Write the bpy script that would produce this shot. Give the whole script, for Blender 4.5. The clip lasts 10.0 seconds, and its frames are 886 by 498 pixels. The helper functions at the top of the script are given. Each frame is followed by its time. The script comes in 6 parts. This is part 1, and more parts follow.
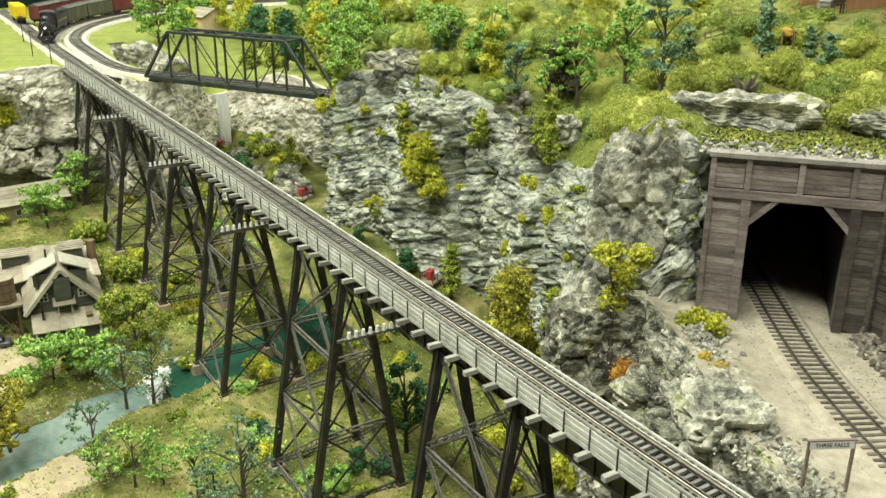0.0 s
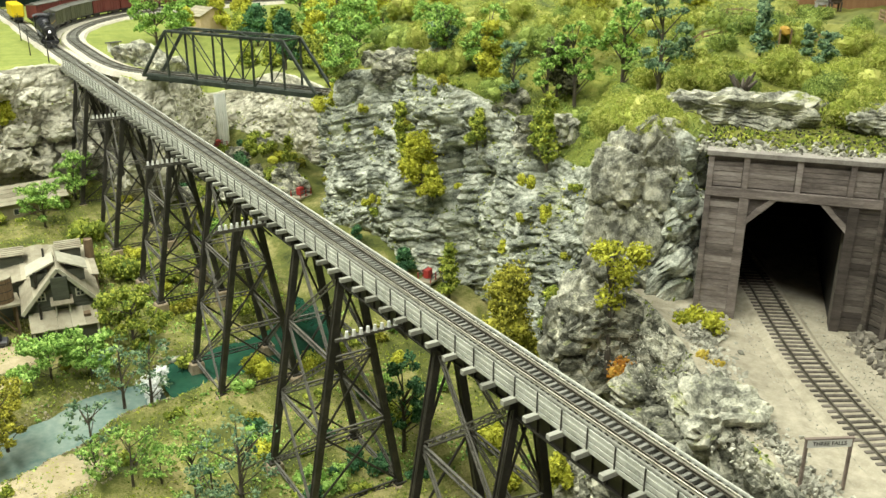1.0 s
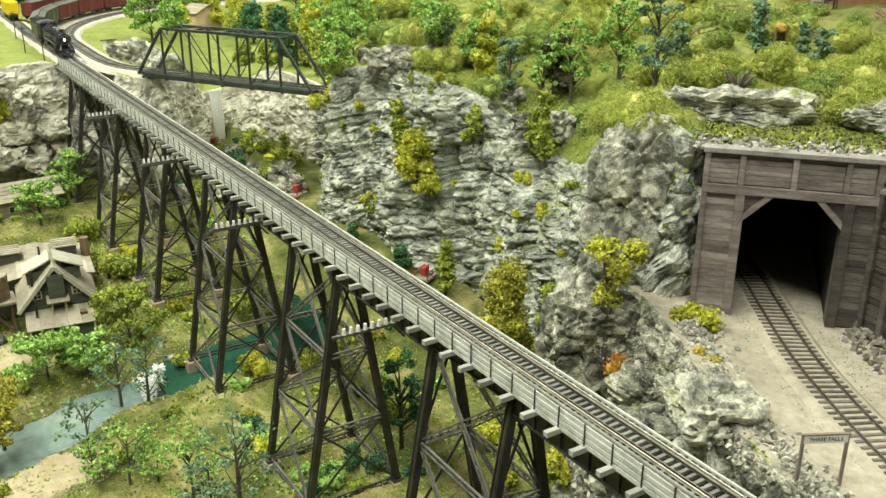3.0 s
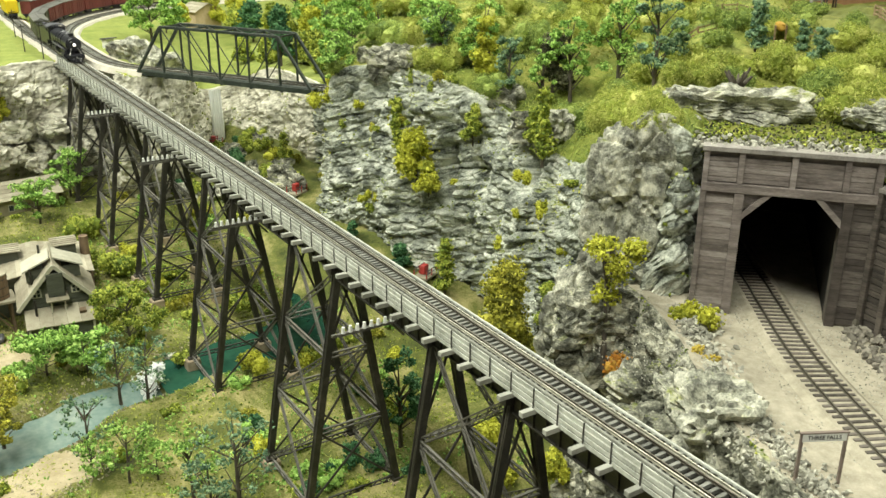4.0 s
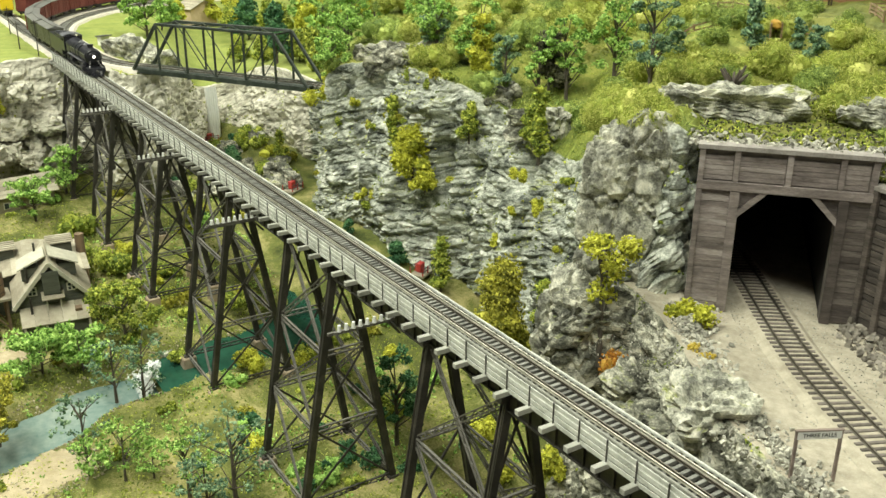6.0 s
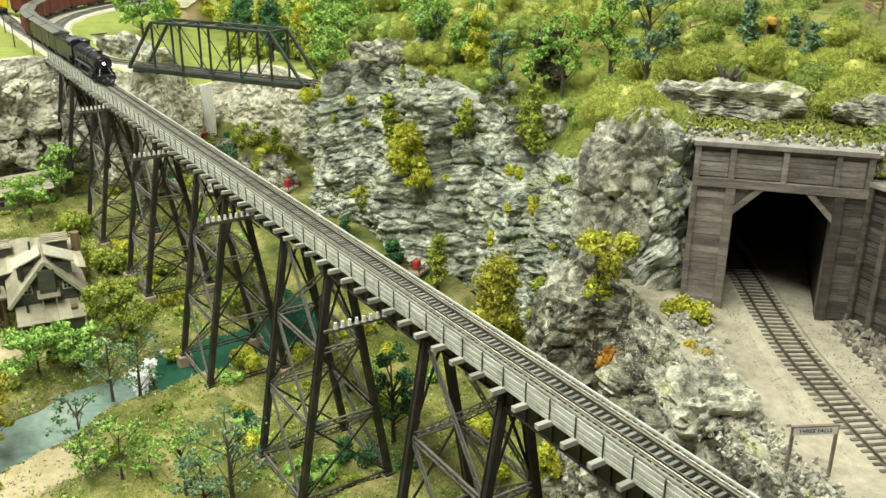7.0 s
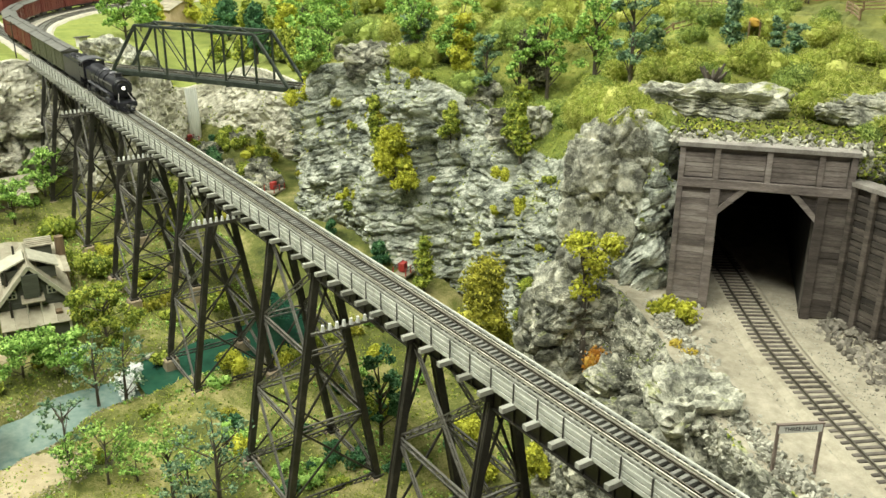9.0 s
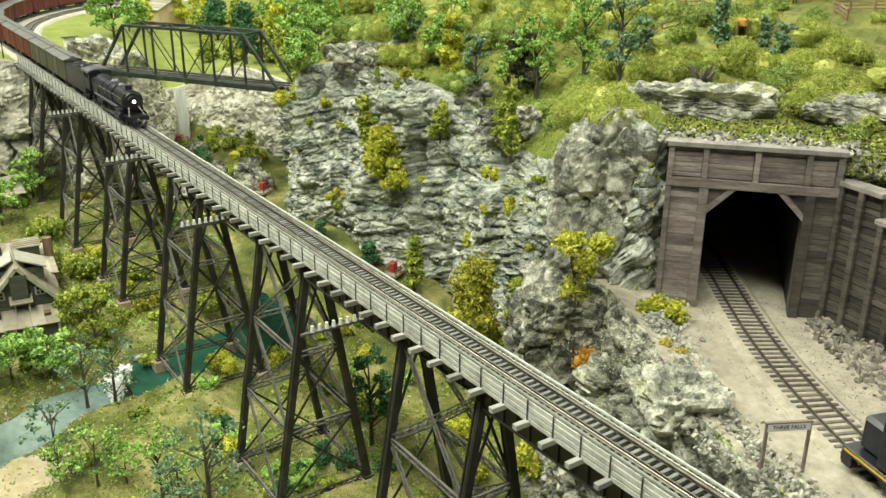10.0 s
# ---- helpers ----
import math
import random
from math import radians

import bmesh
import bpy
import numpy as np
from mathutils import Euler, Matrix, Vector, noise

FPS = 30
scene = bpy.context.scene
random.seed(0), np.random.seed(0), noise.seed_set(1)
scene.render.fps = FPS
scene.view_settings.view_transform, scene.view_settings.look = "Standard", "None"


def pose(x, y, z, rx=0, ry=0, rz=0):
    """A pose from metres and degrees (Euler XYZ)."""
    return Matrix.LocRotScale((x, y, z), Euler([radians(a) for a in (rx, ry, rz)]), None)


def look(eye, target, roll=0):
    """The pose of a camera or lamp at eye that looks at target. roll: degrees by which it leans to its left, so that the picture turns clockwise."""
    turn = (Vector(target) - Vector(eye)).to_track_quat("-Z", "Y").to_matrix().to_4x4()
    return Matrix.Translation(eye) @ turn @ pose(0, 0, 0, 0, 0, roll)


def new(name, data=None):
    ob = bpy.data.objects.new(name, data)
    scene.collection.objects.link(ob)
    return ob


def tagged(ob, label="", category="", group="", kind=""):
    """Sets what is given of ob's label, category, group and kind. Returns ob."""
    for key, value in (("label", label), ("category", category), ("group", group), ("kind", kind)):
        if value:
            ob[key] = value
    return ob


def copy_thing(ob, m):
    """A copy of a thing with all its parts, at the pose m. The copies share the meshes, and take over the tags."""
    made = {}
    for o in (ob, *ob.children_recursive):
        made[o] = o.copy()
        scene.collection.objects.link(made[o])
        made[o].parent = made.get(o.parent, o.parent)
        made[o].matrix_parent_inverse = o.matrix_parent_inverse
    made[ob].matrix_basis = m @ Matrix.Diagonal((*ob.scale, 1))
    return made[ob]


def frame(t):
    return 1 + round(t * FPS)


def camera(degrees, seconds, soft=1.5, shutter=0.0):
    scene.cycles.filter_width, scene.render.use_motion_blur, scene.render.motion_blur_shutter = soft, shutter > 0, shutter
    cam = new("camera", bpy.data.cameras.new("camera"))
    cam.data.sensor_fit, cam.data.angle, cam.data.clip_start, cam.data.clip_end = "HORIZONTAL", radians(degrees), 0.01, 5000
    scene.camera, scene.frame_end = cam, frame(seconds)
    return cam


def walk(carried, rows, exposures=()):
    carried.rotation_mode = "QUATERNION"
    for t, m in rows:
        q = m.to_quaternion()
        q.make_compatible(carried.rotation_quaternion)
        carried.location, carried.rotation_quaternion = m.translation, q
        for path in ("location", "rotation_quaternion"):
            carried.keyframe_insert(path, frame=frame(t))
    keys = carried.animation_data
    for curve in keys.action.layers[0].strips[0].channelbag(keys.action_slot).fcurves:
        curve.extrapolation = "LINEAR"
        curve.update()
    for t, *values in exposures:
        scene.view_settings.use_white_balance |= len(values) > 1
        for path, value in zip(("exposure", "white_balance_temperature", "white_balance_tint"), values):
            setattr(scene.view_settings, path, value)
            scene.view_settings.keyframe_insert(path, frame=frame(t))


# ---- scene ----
cam = camera(52.2, 10.0, soft=1.5)
walk(cam, [
    (0.0, look((-0.2140, 0.3536, 0.3036), (0.4224, -0.0411, 0.0219), 0.278)),
    (0.5, look((-0.2143, 0.3529, 0.3030), (0.4219, -0.0420, 0.0214), 0.278)),
    (1.0, look((-0.2142, 0.3529, 0.3032), (0.4212, -0.0428, 0.0208), 0.259)),
    (1.5, look((-0.2142, 0.3535, 0.3030), (0.4204, -0.0438, 0.0211), 0.241)),
    (2.0, look((-0.2142, 0.3529, 0.3030), (0.4202, -0.0450, 0.0215), 0.271)),
    (2.5, look((-0.2139, 0.3533, 0.3032), (0.4197, -0.0448, 0.0202), 0.248)),
    (4.0, look((-0.2146, 0.3537, 0.3032), (0.4177, -0.0446, 0.0176), 0.265)),
    (4.5, look((-0.2145, 0.3536, 0.3032), (0.4176, -0.0454, 0.0183), 0.277)),
    (5.0, look((-0.2145, 0.3536, 0.3036), (0.4172, -0.0461, 0.0188), 0.281)),
    (5.5, look((-0.2145, 0.3534, 0.3039), (0.4164, -0.0465, 0.0176), 0.294)),
    (7.0, look((-0.2150, 0.3532, 0.3028), (0.4128, -0.0497, 0.0137), 0.303)),
    (7.5, look((-0.2150, 0.3534, 0.3030), (0.4114, -0.0518, 0.0144), 0.168)),
    (8.0, look((-0.2150, 0.3540, 0.3031), (0.4097, -0.0542, 0.0147), 0.227)),
    (8.5, look((-0.2154, 0.3538, 0.3033), (0.4080, -0.0562, 0.0147), 0.244)),
    (9.0, look((-0.2156, 0.3544, 0.3034), (0.4058, -0.0592, 0.0157), 0.256)),
    (9.5, look((-0.2157, 0.3542, 0.3035), (0.4033, -0.0630, 0.0157), 0.289)),
    (10.0, look((-0.2158, 0.3540, 0.3036), (0.4007, -0.0667, 0.0158), 0.322)),
])

# ---- light: a large hall with rows of ceiling lights ----
MM = 0.001
scene.view_settings.exposure = 0.09
world = bpy.data.worlds.new("hall")
scene.world = world
world.use_nodes = True
world.node_tree.nodes["Background"].inputs[0].default_value = (1.0, 0.97, 0.9, 1)
world.node_tree.nodes["Background"].inputs[1].default_value = 0.004
LAMPS = [(-0.5, 0.8), (0.8, 0.9), (2.1, 0.9), (3.4, 0.9), (1.4, -1.9), (2.8, -1.7)]
for lx, ly in LAMPS:
    lamp = bpy.data.lights.new("ceiling_light_lamp", "AREA")
    lamp.shape, lamp.size, lamp.size_y, lamp.energy = "RECTANGLE", 1.2, 0.4, 36
    lamp.color = (0.97, 1.0, 0.83)
    ob = new("ceiling_lamp", lamp)
    ob.matrix_world = look((lx, ly, 2.03), (lx, ly, 0))


# ---- materials ----
def surf(name, cols, scale=120.0, rough=0.8, bump=0.3, metal=0.0, fine=900.0, stretch=(1, 1, 1), spread=0.35, per=0.0, moss=None, emit=None, island=False, bdist=0.0008):
    """Two-scale noise colour with fine relief. cols: 2 or 3 colours; per: variation from piece to piece."""
    m = bpy.data.materials.new(name)
    m.use_nodes = True
    nt = m.node_tree
    N, L = nt.nodes, nt.links
    b = N["Principled BSDF"]
    tc = N.new("ShaderNodeTexCoord")
    mp = N.new("ShaderNodeMapping")
    mp.inputs["Scale"].default_value = stretch
    L.new(tc.outputs["Object"], mp.inputs[0])
    n1 = N.new("ShaderNodeTexNoise")
    n1.inputs["Scale"].default_value, n1.inputs["Detail"].default_value, n1.inputs["Roughness"].default_value = scale, 5, 0.65
    n2 = N.new("ShaderNodeTexNoise")
    n2.inputs["Scale"].default_value, n2.inputs["Detail"].default_value = fine, 3
    L.new(mp.outputs[0], n1.inputs["Vector"])
    L.new(mp.outputs[0], n2.inputs["Vector"])
    mix = N.new("ShaderNodeMath")
    mix.operation = "MULTIPLY_ADD"
    mix.inputs[1].default_value = 0.35
    L.new(n2.outputs[0], mix.inputs[0])
    off = N.new("ShaderNodeMath")
    off.operation = "SUBTRACT"
    off.inputs[1].default_value = 0.175
    L.new(n1.outputs[0], off.inputs[0])
    L.new(off.outputs[0], mix.inputs[2])
    fac = mix.outputs[0]
    if per:
        src = N.new("ShaderNodeNewGeometry").outputs["Random Per Island"] if island else N.new("ShaderNodeObjectInfo").outputs["Random"]
        p1 = N.new("ShaderNodeMath")
        p1.operation = "MULTIPLY_ADD"
        p1.inputs[1].default_value = per
        L.new(src, p1.inputs[0])
        p2 = N.new("ShaderNodeMath")
        p2.operation = "SUBTRACT"
        p2.inputs[1].default_value = per / 2
        L.new(fac, p2.inputs[0])
        L.new(p2.outputs[0], p1.inputs[2])
        fac = p1.outputs[0]
    ramp = N.new("ShaderNodeValToRGB")
    e = ramp.color_ramp.elements
    e[0].position, e[1].position = 0.5 - spread / 2, 0.5 + spread / 2
    e[0].color, e[1].color = (*cols[0], 1), (*cols[-1], 1)
    if len(cols) == 3:
        e.new(0.5).color = (*cols[1], 1)
    L.new(fac, ramp.inputs[0])
    col = ramp.outputs[0]
    if moss:
        g = N.new("ShaderNodeNewGeometry")
        sp = N.new("ShaderNodeSeparateXYZ")
        L.new(g.outputs["Normal"], sp.inputs[0])
        n3 = N.new("ShaderNodeTexNoise")
        n3.inputs["Scale"].default_value, n3.inputs["Detail"].default_value = moss[2], 5
        L.new(tc.outputs["Object"], n3.inputs["Vector"])
        a = N.new("ShaderNodeMath")
        a.operation = "MULTIPLY_ADD"
        a.inputs[1].default_value = 1.6
        L.new(n3.outputs[0], a.inputs[0])
        L.new(sp.outputs["Z"], a.inputs[2])
        mr = N.new("ShaderNodeMapRange")
        mr.inputs["From Min"].default_value, mr.inputs["From Max"].default_value = moss[3], moss[3] + 0.25
        L.new(a.outputs[0], mr.inputs[0])
        cr = N.new("ShaderNodeValToRGB")
        cr.color_ramp.elements[0].color, cr.color_ramp.elements[1].color = (*moss[0], 1), (*moss[1], 1)
        cr.color_ramp.elements[0].position, cr.color_ramp.elements[1].position = 0.35, 0.65
        L.new(n2.outputs[0], cr.inputs[0])
        mc = N.new("ShaderNodeMixRGB")
        L.new(mr.outputs[0], mc.inputs[0])
        L.new(col, mc.inputs[1])
        L.new(cr.outputs[0], mc.inputs[2])
        col = mc.outputs[0]
    L.new(col, b.inputs["Base Color"])
    b.inputs["Roughness"].default_value, b.inputs["Metallic"].default_value = rough, metal
    if bump:
        bp = N.new("ShaderNodeBump")
        bp.inputs["Strength"].default_value, bp.inputs["Distance"].default_value = bump, bdist
        L.new(mix.outputs[0], bp.inputs["Height"])
        L.new(bp.outputs[0], b.inputs["Normal"])
    if emit:
        b.inputs["Emission Color"].default_value, b.inputs["Emission Strength"].default_value = (*emit[0], 1), emit[1]
    return m


ROCK = surf("grey_rock", [(0.045, 0.046, 0.036), (0.20, 0.20, 0.158), (0.62, 0.60, 0.49)], 45, 0.9, 0.8, fine=420, spread=0.27, stretch=(1, 1, 1.8), moss=((0.10, 0.13, 0.02), (0.32, 0.34, 0.08), 30, 1.76))
SLATE = surf("layered_slate", [(0.07, 0.08, 0.07), (0.36, 0.38, 0.325), (0.76, 0.77, 0.69)], 34, 0.9, 0.7, fine=420, spread=0.34, stretch=(1, 1, 1.6), moss=((0.10, 0.13, 0.02), (0.32, 0.34, 0.08), 30, 1.74))
PALEROCK = surf("pale_rock", [(0.12, 0.12, 0.10), (0.36, 0.36, 0.295), (0.68, 0.66, 0.55)], 60, 0.9, 0.9, fine=560, spread=0.27, moss=((0.10, 0.13, 0.02), (0.30, 0.32, 0.08), 40, 1.80))
FARROCK = surf("tan_bank_rock", [(0.17, 0.165, 0.13), (0.57, 0.545, 0.45), (0.83, 0.80, 0.71)], 40, 0.9, 0.6, fine=600, spread=0.38, stretch=(1, 1, 2))
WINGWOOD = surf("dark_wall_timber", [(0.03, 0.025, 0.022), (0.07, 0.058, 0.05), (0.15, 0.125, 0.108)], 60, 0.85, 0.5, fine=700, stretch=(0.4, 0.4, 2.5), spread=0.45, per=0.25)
GRASS = surf("grass_flock", [(0.08, 0.11, 0.02), (0.21, 0.25, 0.04), (0.42, 0.40, 0.10)], 18, 0.95, 0.9, fine=600, spread=0.35, bdist=0.002)
LAWN = surf("lawn_flock", [(0.17, 0.22, 0.04), (0.30, 0.33, 0.08)], 30, 0.95, 0.6, fine=900, spread=0.4)
MEADOW = surf("meadow_flock", [(0.085, 0.11, 0.016), (0.29, 0.29, 0.065)], 16, 0.95, 0.6, fine=700, spread=0.4)
VALLEY = surf("valley_soil", [(0.035, 0.05, 0.010), (0.135, 0.15, 0.03), (0.44, 0.38, 0.17)], 17, 0.95, 0.9, fine=500, spread=0.44, bdist=0.002)
BALLAST = surf("pale_ballast", [(0.30, 0.265, 0.20), (0.56, 0.51, 0.41)], 90, 0.95, 0.8, fine=1400, spread=0.5, bdist=0.001)
TIMBER = surf("weathered_timber", [(0.12, 0.10, 0.093), (0.26, 0.22, 0.207), (0.44, 0.39, 0.37)], 60, 0.85, 0.5, fine=700, stretch=(0.4, 0.4, 2.5), spread=0.45, per=0.25)
TIE = surf("grey_tie_wood", [(0.11, 0.11, 0.10), (0.27, 0.27, 0.245)], 120, 0.85, 0.4, fine=900, spread=0.5, per=0.5)
DARKTIE = surf("dark_tie_wood", [(0.07, 0.06, 0.05), (0.19, 0.165, 0.145)], 120, 0.85, 0.4, fine=900, spread=0.5, per=0.5)
RAIL = surf("rusty_rail", [(0.075, 0.065, 0.05), (0.18, 0.165, 0.135)], 150, 0.45, 0.2, metal=0.6)
RAILTOP = surf("worn_rail_head", [(0.31, 0.30, 0.25), (0.48, 0.465, 0.39)], 150, 0.35, 0.1, metal=0.5)
STEEL = surf("dark_painted_steel", [(0.014, 0.013, 0.011), (0.032, 0.029, 0.025), (0.075, 0.066, 0.055)], 60, 0.55, 0.3, fine=700, spread=0.5)
LATTICE = surf("dusty_lattice_steel", [(0.06, 0.056, 0.05), (0.16, 0.15, 0.13)], 80, 0.6, 0.3, spread=0.5)
WHITEWOOD = surf("weathered_white_boards", [(0.26, 0.27, 0.235), (0.52, 0.53, 0.48), (0.70, 0.71, 0.66)], 70, 0.8, 0.3, fine=700, spread=0.5)
WALKWOOD = surf("bleached_walkway_planks", [(0.23, 0.23, 0.20), (0.43, 0.43, 0.385)], 70, 0.85, 0.3, per=0.4)


# ---- builders, in millimetres ----
def link(name, me, material, parent=None, label=""):
    if material:
        me.materials.clear()
        me.materials.append(material)
    ob = new(name, me)
    if parent:
        ob.parent = parent
    if label:
        ob["label"] = label
    return ob


def part(name, bm, material, parent=None, label="", smooth=False):
    bm.transform(Matrix.Scale(MM, 4))
    me = bpy.data.meshes.new(name)
    bm.to_mesh(me)
    bm.free()
    if smooth:
        for p in me.polygons:
            p.use_smooth = True
    return link(name, me, material, parent, label)


def thing(name, label, category, at=(0, 0, 0), group="", kind="", turn=0.0):
    ob = new(name)
    ob.empty_display_size = 0.01
    ob.matrix_basis = Matrix.Translation(Vector(at) * MM) @ Matrix.Rotation(radians(turn), 4, "Z")
    return tagged(ob, label, category, group, kind)


def from_np(name, verts, faces, material, parent=None, label="", smooth=False):
    me = bpy.data.meshes.new(name)
    me.from_pydata((np.asarray(verts, float) * MM).tolist(), [], np.asarray(faces).tolist())
    if smooth:
        me.polygons.foreach_set("use_smooth", [True] * len(me.polygons))
    me.update()
    return link(name, me, material, parent, label)


def box(bm, c, s, m=None, bev=0.0):
    r = bmesh.ops.create_cube(bm, size=1.0, matrix=Matrix.Translation(c) @ (m or Matrix()) @ Matrix.Diagonal((*s, 1)))
    if bev:
        es = {e for v in r["verts"] for e in v.link_edges}
        bmesh.ops.bevel(bm, geom=list(es), offset=bev, segments=1, affect="EDGES")
    return r["verts"]


def beam(bm, a, b, w, h, up=(0, 0, 1), bev=0.0):
    """A bar from a to b, w wide and h deep."""
    a, b = Vector(a), Vector(b)
    d = b - a
    x = d.normalized()
    z = Vector(up) - x * x.dot(Vector(up))
    if z.length < 1e-4:
        z = Vector((1, 0, 0)) - x * x.x
    z.normalize()
    y = z.cross(x)
    m = Matrix((x, y, z)).transposed().to_4x4()
    return box(bm, (a + b) / 2, (d.length, w, h), m, bev)


def tube(bm, a, b, r1, r2=None, seg=12, caps=True):
    a, b = Vector(a), Vector(b)
    d = b - a
    m = Matrix.Translation((a + b) / 2) @ d.to_track_quat("Z", "Y").to_matrix().to_4x4()
    bmesh.ops.create_cone(bm, cap_ends=caps, segments=seg, radius1=r1, radius2=r1 if r2 is None else r2, depth=d.length, matrix=m)


def one(fn, *args, **kw):
    bm = bmesh.new()
    fn(bm, *args, **kw)
    return bm


def fract(x, y, z, o=4):
    return noise.fractal(Vector((x, y, z)), 0.9, 2.1, o)


def smooth(a, b, x):
    t = min(1.0, max(0.0, (x - a) / (b - a)))
    return t * t * (3 - 2 * t)


# ---- the land ----
RIVER = [(590, 640), (735, 440), (822, 290), (872, 190), (884, 110), (900, 0), (910, -110), (1010, -190), (1300, -215), (1760, -262)]


def river_distance(x, y):
    best = 1e9
    for (ax, ay), (bx, by) in zip(RIVER, RIVER[1:]):
        ux, uy = bx - ax, by - ay
        t = min(1, max(0, ((x - ax) * ux + (y - ay) * uy) / (ux * ux + uy * uy)))
        best = min(best, math.hypot(x - ax - t * ux, y - ay - t * uy))
    return best


def valley_z(x, y):
    d = river_distance(x, y) + 14 * noise.noise(Vector((x / 60, y / 60, 3)))
    z = -283 + 75 * smooth(-90, -300, y) * smooth(650, 1100, x) + 30 * smooth(1150, 1700, x) + 60 * smooth(-60, -220, y) * smooth(700, 400, x)
    z += 9 * fract(x / 150, y / 150, 0) + 2.5 * fract(x / 25, y / 25, 5)
    return z - 26 * (1 - smooth(26, 62, d))


def grid(name, xs, ys, zf, material, label, smooth_=True, kind="structure"):
    X, Y = np.meshgrid(xs, ys, indexing="ij")
    V = np.array([(x, y, zf(x, y)) for x, y in zip(X.ravel(), Y.ravel())])
    n, m = X.shape
    i = np.arange(n * m).reshape(n, m)
    F = np.stack([i[:-1, :-1], i[1:, :-1], i[1:, 1:], i[:-1, 1:]], -1).reshape(-1, 4)
    ob = from_np(name, V, F, material, smooth=smooth_)
    return tagged(ob, label, name.replace("_", " "), kind=kind)


grid("ground", np.arange(60, 1960, 7.0), np.arange(-470, 760, 7.0), valley_z, VALLEY, "mossy valley floor with sandy patches between the cliffs")


def cat(ctrl, n):
    """Resample control rows evenly by a Catmull-Rom spline."""
    c = np.array(ctrl, float)
    seg = np.r_[0, np.cumsum(np.linalg.norm(np.diff(c[:, :2], axis=0), axis=1) + np.linalg.norm(np.diff(c[:, 3:5], axis=0), axis=1))]
    c = np.vstack([2 * c[0] - c[1], c, 2 * c[-1] - c[-2]])
    out = []
    for s in np.linspace(0, seg[-1] - 1e-6, n):
        k = int(np.searchsorted(seg, s, side="right")) - 1
        t = (s - seg[k]) / (seg[k + 1] - seg[k])
        p0, p1, p2, p3 = c[k:k + 4]
        out.append(0.5 * (2 * p1 + (p2 - p0) * t + (2 * p0 - 5 * p1 + 4 * p2 - p3) * t * t + (3 * p1 - p0 - 3 * p2 + p3) * t ** 3))
    return np.array(out)


CLEFTS = [(893, -340, 13, -125, -30, 46), (702, -360, 18, -60, 20, 55), (482, -264, 26, -270, -20, 75), (1000, -300, 9, -60, 40, 26), (820, -350, 8, -240, -150, 20), (760, -345, 7, -120, 40, 24)]


def facet(v, k=5.1):
    """A tilted plane in every cell: chiselled faces."""
    d, pts = noise.voronoi(v)
    return (v - pts[0]).dot(noise.noise_vector(pts[0] * k)), max(0.0, 1 - (d[1] - d[0]) * 9)


def rock_bump(x, y, z, blocky, amp=1.0):
    """How far the rock stands out: slabs stacked in layers, or broken blocks."""
    big = 26 * fract(x / 130, y / 130, z / 170, 3) + 12 * (0.5 - abs(noise.noise(Vector((x / 55, y / 55, z / 260)))) * 2)
    zz = z + 0.16 * x + 16 * noise.noise(Vector((x / 100, y / 100, z / 120)))
    d, pts = noise.voronoi(Vector((x / 44, y / 44, zz / 10.5)))
    gap = max(0.0, 1 - (d[1] - d[0]) * 5)
    mask = smooth(-0.25, 0.25, noise.noise(Vector((x / 120, y / 120, z / 90 + 4))))
    ledge = (0.3 + 0.7 * mask) * (9 * noise.noise(pts[0] * 7.3) + 3.5 * (1 - d[0]) - 5 * gap)
    ledge += 4 * noise.noise(Vector((x / 200, y / 200, zz / 26))) * 2 - 7 * max(0.0, 1 - abs(noise.noise(Vector((x / 160, y / 160, zz / 34 + 9)))) * 14)
    d, pts = noise.voronoi(Vector((x / 40, y / 40, z / 58)))
    crack = max(0.0, 1 - (d[1] - d[0]) * 7)
    block = 11 * noise.noise(pts[0] * 9.7) - 7 * crack
    d2, pts2 = noise.voronoi(Vector((x / 15, y / 15, z / 17)))
    block += 3.4 * noise.noise(pts2[0] * 7.7) - 2.6 * max(0.0, 1 - (d2[1] - d2[0]) * 6)
    fine = 1.6 * fract(x / 9, y / 9, z / 7, 3)
    f1, c1 = facet(Vector((x / 26, y / 26, zz / 9)))
    ledge += 7 * f1 - 3.5 * c1
    f2, c2 = facet(Vector((x / 24, y / 24, z / 30 + 3)))
    block += 16 * f2 - 5 * c2
    k = amp * (big * (1 - 0.35 * blocky) + (1 - blocky) * (ledge - 3 * crack) + blocky * block + fine)
    for cx, cy, hw, z0, z1, dep in CLEFTS:
        r = math.hypot(x - cx, (y - cy) * 0.5) / hw
        if r < 2.5:
            k -= dep * math.exp(-r * r) * smooth(z0 - 12, z0 + 12, z) * smooth(z1 + 12, z1 - 12, z)
    return k


